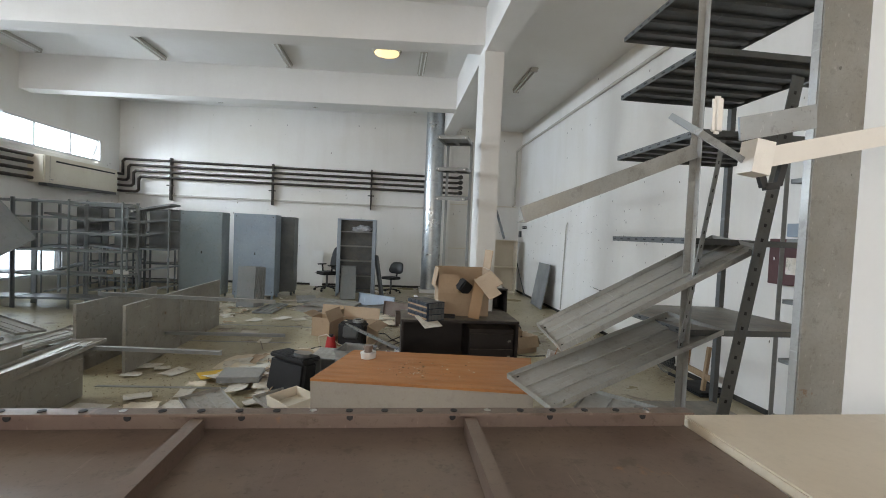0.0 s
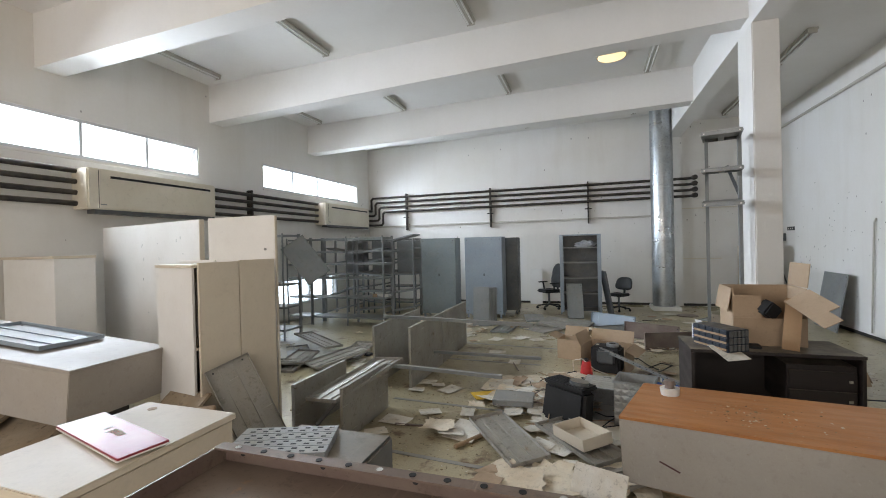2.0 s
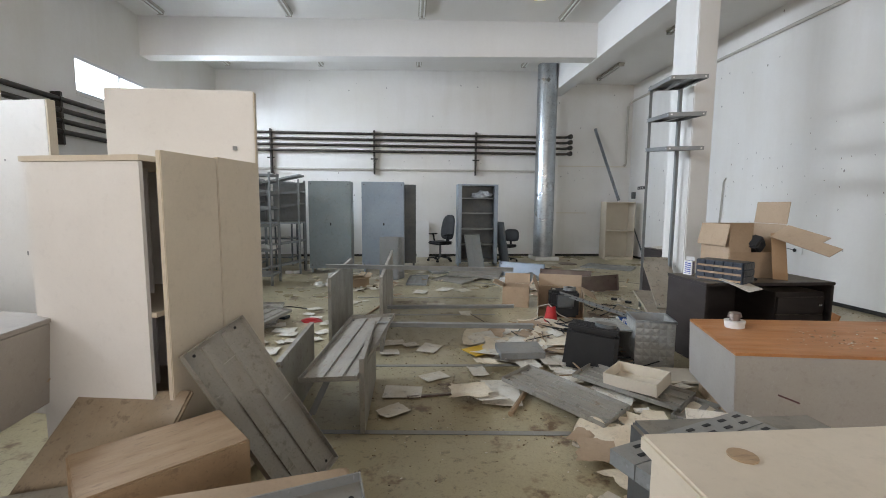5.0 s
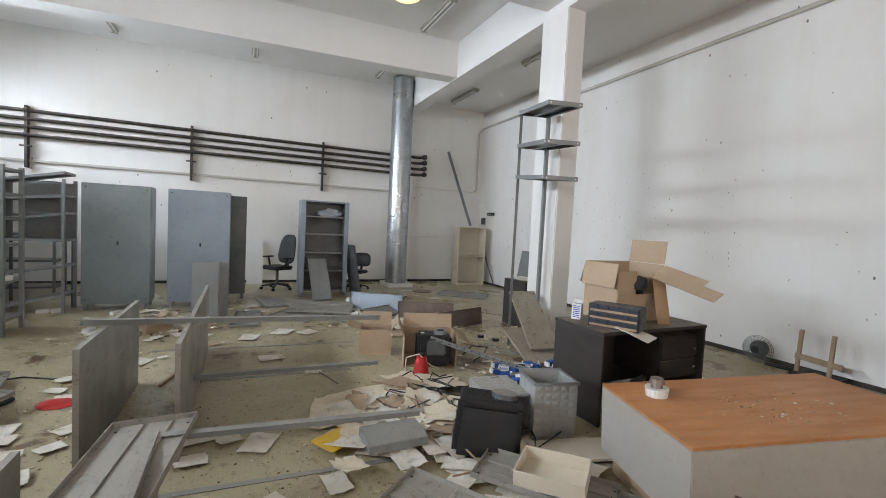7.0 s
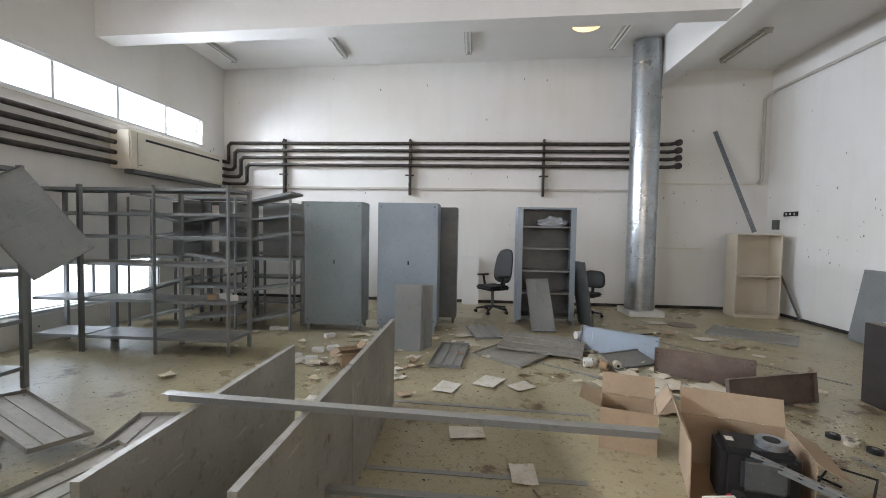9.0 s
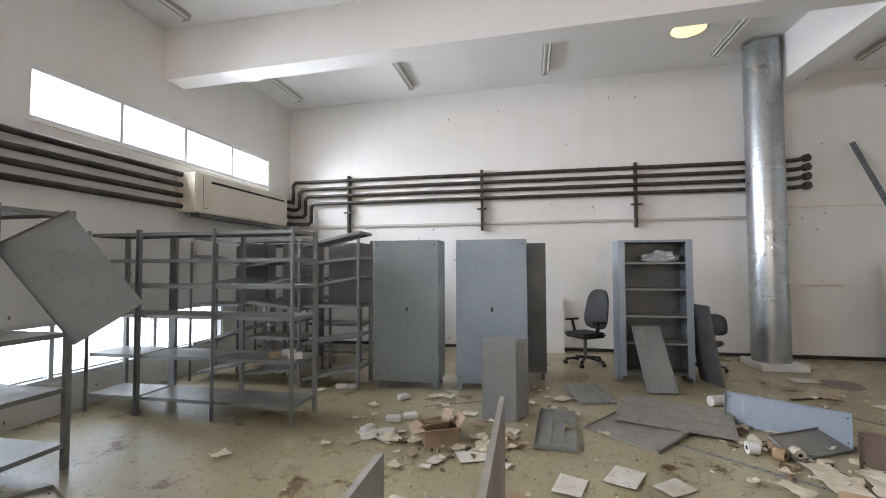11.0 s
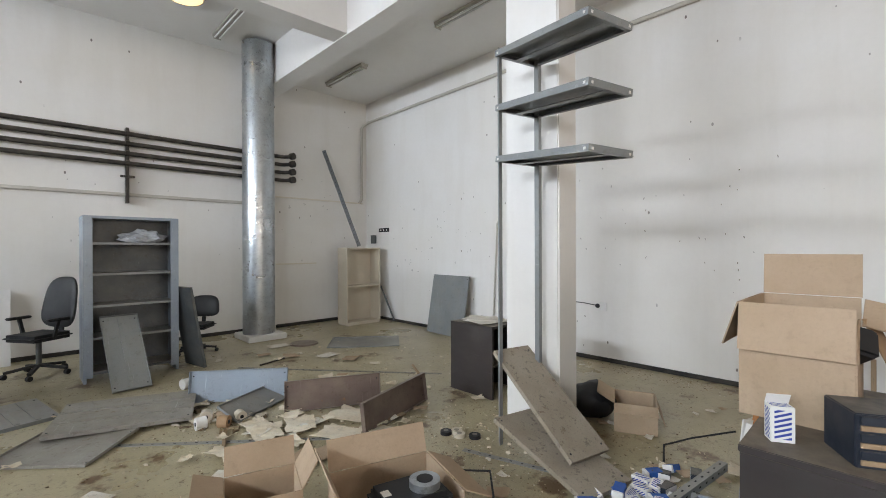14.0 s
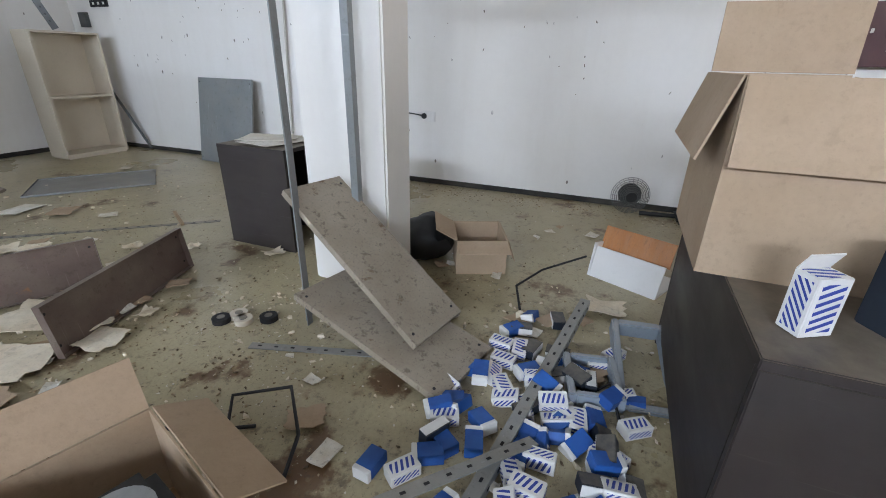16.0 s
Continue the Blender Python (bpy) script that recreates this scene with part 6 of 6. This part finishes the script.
jar = thing("plastic_jar", "white plastic jar with a reddish rim lying on the floor", "jar", pose(1.24, 11.5, 0.055, 0, 0, 20))
bm = bmesh.new()
rod(bm, (-0.09, 0, 0), (0.07, 0, 0), 0.055, 20)
part("body", bm, WHITE, jar, smooth=True)
bm = bmesh.new()
rod(bm, (0.0705, 0, 0), (0.09, 0, 0), 0.05, 20)
part("lid", bm, REDPL, jar, "reddish lid", smooth=True)
for x, y, r, mt2 in ((1.08, 10.36, 0.05, CREAM), (1.18, 10.28, 0.045, CARD), (1.0, 10.22, 0.05, WHITE), (1.3, 10.18, 0.045, CREAM), (1.15, 10.12, 0.05, CARD_IN)):
    sp2 = thing("paper_spool", "small paper spool lying on the floor", "spool", pose(x, y, r, 0, 0, x * 900), "paper spools")
    bm = bmesh.new()
    rod(bm, (-0.04, 0, 0), (0.04, 0, 0), r, 18)
    part("roll", bm, mt2, sp2, smooth=True)
    bm = bmesh.new()
    rod(bm, (-0.042, 0, 0), (0.042, 0, 0), r * 0.35, 12)
    part("core", bm, BLACK, sp2)
# small cartons left on the rack
for x, y, z, lab in ((-3.05, 10.2, 0.622, "small white carton on a rack shelf"), (-3.2, 10.33, 0.622, "small white carton on a rack shelf"), (-3.3, 10.22, 0.622, "small crushed carton on a rack shelf")):
    slab_thing("shelf_carton", lab, "carton", pose(x, y, z, 0, 0, x * 400), (-0.06, 0.06, -0.045, 0.045, 0, 0.06), WHITE if "white" in lab else CARD, 0.003)

# stained boards under the white cabinet
def leaning_board(p0, px, py, material, label, th=0.03):
    m, w, l = plane(p0, px, py)
    if m[2][2] < 0:
        m, w, l = plane(p0, py, px)
    return slab_thing("stained_board", label, "board", m, (0, w, 0, l, -th, 0), material, 0.008)


# Plain dark block below the next two boards.
slab_thing("junk_block", "dark block standing under a broken board", "rubbish", pose(-3.0, 3.72, 0), (-0.5, 0.55, -0.12, 0.15, 0, 0.34), BLACKWOOD)
leaning_board((-3.6, 3.42, 0.38), (-2.85, 3.6, 0.45), (-3.68, 3.84, 0.56), BOARD, "brown stained board jammed under the white cabinet")
leaning_board((-3.0, 3.45, 0.33), (-2.3, 3.66, 0.44), (-3.1, 3.9, 0.5), BOARD, "stained chipboard sheet sloping below the white cabinet", 0.05)
leaning_board((-2.35, 3.7, 0.3), (-1.75, 3.78, 0.34), (-2.3, 4.0, 0.4), DUSTY, "dusty steel plate lying on the junk pile", 0.012)
leaning_board((-2.1, 3.95, 0.26), (-1.6, 3.85, 0.3), (-2.0, 4.4, 0.62), BOARD, "tan chipboard piece leaning on the junk pile", 0.025)
leaning_board((-2.5, 4.35, 0.55), (-2.2, 4.25, 0.6), (-2.35, 4.6, 0.7), CARD, "torn cardboard piece by the cupboard", 0.02)
# pale board and papers between the crates and the tilted cabinet
leaning_board((1.12, 5.78, 0.03), (1.75, 5.62, 0.035), (1.22, 6.02, 0.05), CREAM, "cream board lying on the floor between crates", 0.018)
rng = random.Random(8)
for i in range(14):
    lay(rng.choice(TAN + SHEETS), rng.uniform(0.5, 1.5), rng.uniform(5.2, 6.0), rng.uniform(0.003, 0.03), rng.uniform(0, 360), rng.uniform(0.5, 1.0), rng.uniform(-6, 6), rng.uniform(-6, 6))
bt = thing("blue_plastic_bracket", "broken blue-grey plastic bracket frame on the floor", "bracket", pose(2.62, 6.92, 0.002, 0, 0, 12))
for d in ((-0.14, 0.14, -0.11, -0.08), (-0.14, 0.14, 0.08, 0.11), (-0.14, -0.11, -0.079, 0.079), (0.11, 0.14, -0.079, 0.079)):
    boxpart("bar", (*d, 0, 0.07), BLUE, bt, bevel=0.006)
rng = random.Random(19)
for i in range(18):
    lay(rng.choice(TAN + BRN + SHEETS), rng.uniform(1.5, 3.2), rng.uniform(6.95, 8.4), 0.002, rng.uniform(0, 360), rng.uniform(0.15, 0.4))

# plaster chipped off in small flecks
FLECK = surface("bare_plaster", (0.16, 0.135, 0.11), rough=0.9, big=6, fine=60, bump=0.05)


def flecks(name, label, count, spots, seed, place):
    """Many thin uneven flecks on a wall, in one mesh; place turns along, up and out into a point."""
    r = random.Random(seed)
    verts, faces = [], []
    for i in range(count):
        u, z, su, sz = spots[i % len(spots)]
        cu, cz = r.gauss(u, su), r.gauss(z, sz)
        if not 0.2 < cz < 3.2:
            continue
        a, b, t = r.uniform(0.003, 0.007), r.uniform(0.006, 0.02), r.uniform(-0.5, 0.5)
        n = 5
        o = len(verts)
        ring = [(a * r.uniform(0.6, 1.1) * math.cos(6.283 * q / n), b * r.uniform(0.6, 1.1) * math.sin(6.283 * q / n)) for q in range(n)]
        ring = [(cu + x * math.cos(t) - y * math.sin(t), cz + x * math.sin(t) + y * math.cos(t)) for x, y in ring]
        verts += [place(x, y, 0.003) for x, y in ring] + [place(x, y, -0.004) for x, y in ring]
        faces += [tuple(range(o, o + n))] + [(o + q, o + n + q, o + n + (q + 1) % n, o + (q + 1) % n) for q in range(n)]
    me = bpy.data.meshes.new(name)
    me.from_pydata(verts, [], faces)
    me.materials.append(FLECK)
    return tagged(new(name, me), label, "wall damage", kind="stuff")


flecks("plaster_flecks", "small dark flecks chipped out of the white wall", 125, [(12.4, 1.7, 0.7, 0.4), (11.3, 1.5, 0.6, 0.5), (9.6, 1.1, 0.5, 0.5), (7.9, 1.5, 0.8, 0.5), (6.6, 1.4, 0.9, 0.6), (8.8, 1.9, 0.9, 0.4), (10.4, 2.2, 1.5, 0.4)], 41, lambda u, z, o: (XE - o, u, z))
flecks("plaster_flecks", "small dark flecks chipped out of the end wall", 50, [(-1.0, 1.6, 1.5, 0.4), (2.0, 1.4, 1.0, 0.4), (3.8, 2.6, 0.5, 0.3), (0.3, 2.3, 2.0, 0.4)], 42, lambda u, z, o: (u, YN - o, z))
flecks("plaster_flecks", "small dark flecks on the white column", 8, [(3.18, 1.4, 0.05, 0.5)], 43, lambda u, z, o: (u, 8.2 - o, z))

# torn papers, laths and scraps among the fallen panels and at the rack's foot
rng = random.Random(52)
for i in range(44):
    x, y = rng.uniform(0.75, 2.6), rng.uniform(9.15, 10.9)
    lay(rng.choice(TAN + TAN + SHEETS + BRN), x, y, rng.uniform(0.002, 0.02), rng.uniform(0, 360), rng.uniform(0.25, 0.75), rng.uniform(-5, 5), rng.uniform(-5, 5))
for i in range(30):
    x, y = rng.gauss(-1.7, 0.35), rng.gauss(9.95, 0.35)
    lay(rng.choice(TAN + SHEETS + BRN), x, y, rng.uniform(0.002, 0.012), rng.uniform(0, 360), rng.uniform(0.2, 0.55))
for i in range(16):
    x, y = rng.uniform(-0.9, 0.5), rng.uniform(10.2, 12.4)
    lay(rng.choice(TAN + SHEETS + BRN), x, y, 0.002, rng.uniform(0, 360), rng.uniform(0.15, 0.4))
for x, y, a, ln, mt2, lab in ((1.35, 9.45, 28, 0.6, CHIPWOOD, "split wooden lath on the floor"), (1.9, 9.32, -40, 0.45, CHIPWOOD, "split wooden lath on the floor"), (2.25, 10.05, 12, 0.5, BLACKWOOD, "dark thin lath on the floor"), (1.05, 9.8, 70, 0.5, CHIPWOOD, "split wooden lath on the floor"), (2.7, 9.75, -15, 0.35, BLACKWOOD, "dark thin lath on the floor"), (0.55, 7.35, 35, 0.5, CHIPWOOD, "split wooden lath on torn papers"), (0.2, 6.85, -20, 0.45, CHIPWOOD, "split wooden lath on torn papers"), (2.3, 11.9, 20, 0.4, BLACKWOOD, "dark thin lath on the floor"), (3.4, 10.3, 60, 0.4, CHIPWOOD, "split wooden lath on the floor"), (-1.15, 8.2, 75, 0.55, CHIPWOOD, "split wooden lath on the floor")):
    slab_thing("wooden_lath", lab, "lath", pose(x, y, 0.012, rng.uniform(-3, 3), 0, a), (-ln / 2, ln / 2, -0.013, 0.013, -0.008, 0.008), mt2, 0.002)
rng = random.Random(64)
for i in range(26):
    put_carton(rng.choice(("blue", "stripe", "stripe", "navy")), pose(rng.uniform(1.75, 2.62), rng.uniform(6.74, 7.08), rng.choice((0.004, 0.004, 0.035)), rng.choice((0, 90, 15)), rng.uniform(-10, 10), rng.uniform(0, 360)))

# boards and clutter between the sign's pedestal and the tilted cabinet
leaning_board((0.92, 4.6, 0.13), (1.5, 4.36, 0.17), (0.78, 4.2, 0.1), CREAM, "cream laminate board lying over torn papers", 0.02)
leaning_board((0.5, 4.28, 0.1), (0.95, 4.1, 0.13), (0.42, 3.9, 0.08), BOARD, "stained chipboard piece lying on the floor", 0.02)
rng = random.Random(91)
for i in range(34):
    lay(rng.choice(TAN + TAN + SHEETS + BRN), rng.uniform(0.25, 1.5), rng.uniform(3.6, 5.0), rng.uniform(0.003, 0.05), rng.uniform(0, 360), rng.uniform(0.4, 1.1), rng.uniform(-8, 8), rng.uniform(-8, 8))
# thin scraps, cables and slivers in the heap of papers
for i in range(26):
    a, ln = rng.uniform(0, 180), rng.uniform(0.12, 0.42)
    slab_thing("wood_sliver", "thin split wood sliver among torn papers", "wood", pose(rng.gauss(0.7, 0.38), rng.gauss(6.6, 0.45), rng.uniform(0.05, 0.09), rng.uniform(-5, 5), rng.uniform(-5, 5), a), (-ln / 2, ln / 2, -0.006, 0.006, -0.004, 0.004), rng.choice((CHIPWOOD, BLACKWOOD, BROWNSTEEL)), 0.001)
for i in range(7):
    x, y, a = rng.uniform(0.2, 1.3), rng.uniform(6.2, 7.5), rng.uniform(0, 6.28)
    pts = [(x + 0.07 * k * math.cos(a + 0.55 * math.sin(k * 1.7 + i)), y + 0.07 * k * math.sin(a + 0.55 * math.sin(k * 1.7 + i)), 0.06 + 0.03 * math.sin(k * 1.3 + i) ** 2) for k in range(7)]
    cbl = thing("loose_cable", "dark loose cable lying over torn papers", "cable", group="loose cables")
    bend_pipe("cable", pts, 0.006, cbl, BLACK)
rubble("floor_crumbs", "dark crumbs and grit trodden over the floor", 5000, [(-0.2, 6.9, 0.6), (-0.2, 8.4, 0.6), (0.3, 9.6, 0.8), (-2.2, 8.6, 0.9), (3.4, 10.8, 1.1), (2.2, 8.3, 0.5), (1.5, 11.6, 1.0), (-1.0, 12.6, 1.0)], 93, 0.002, 0.009)
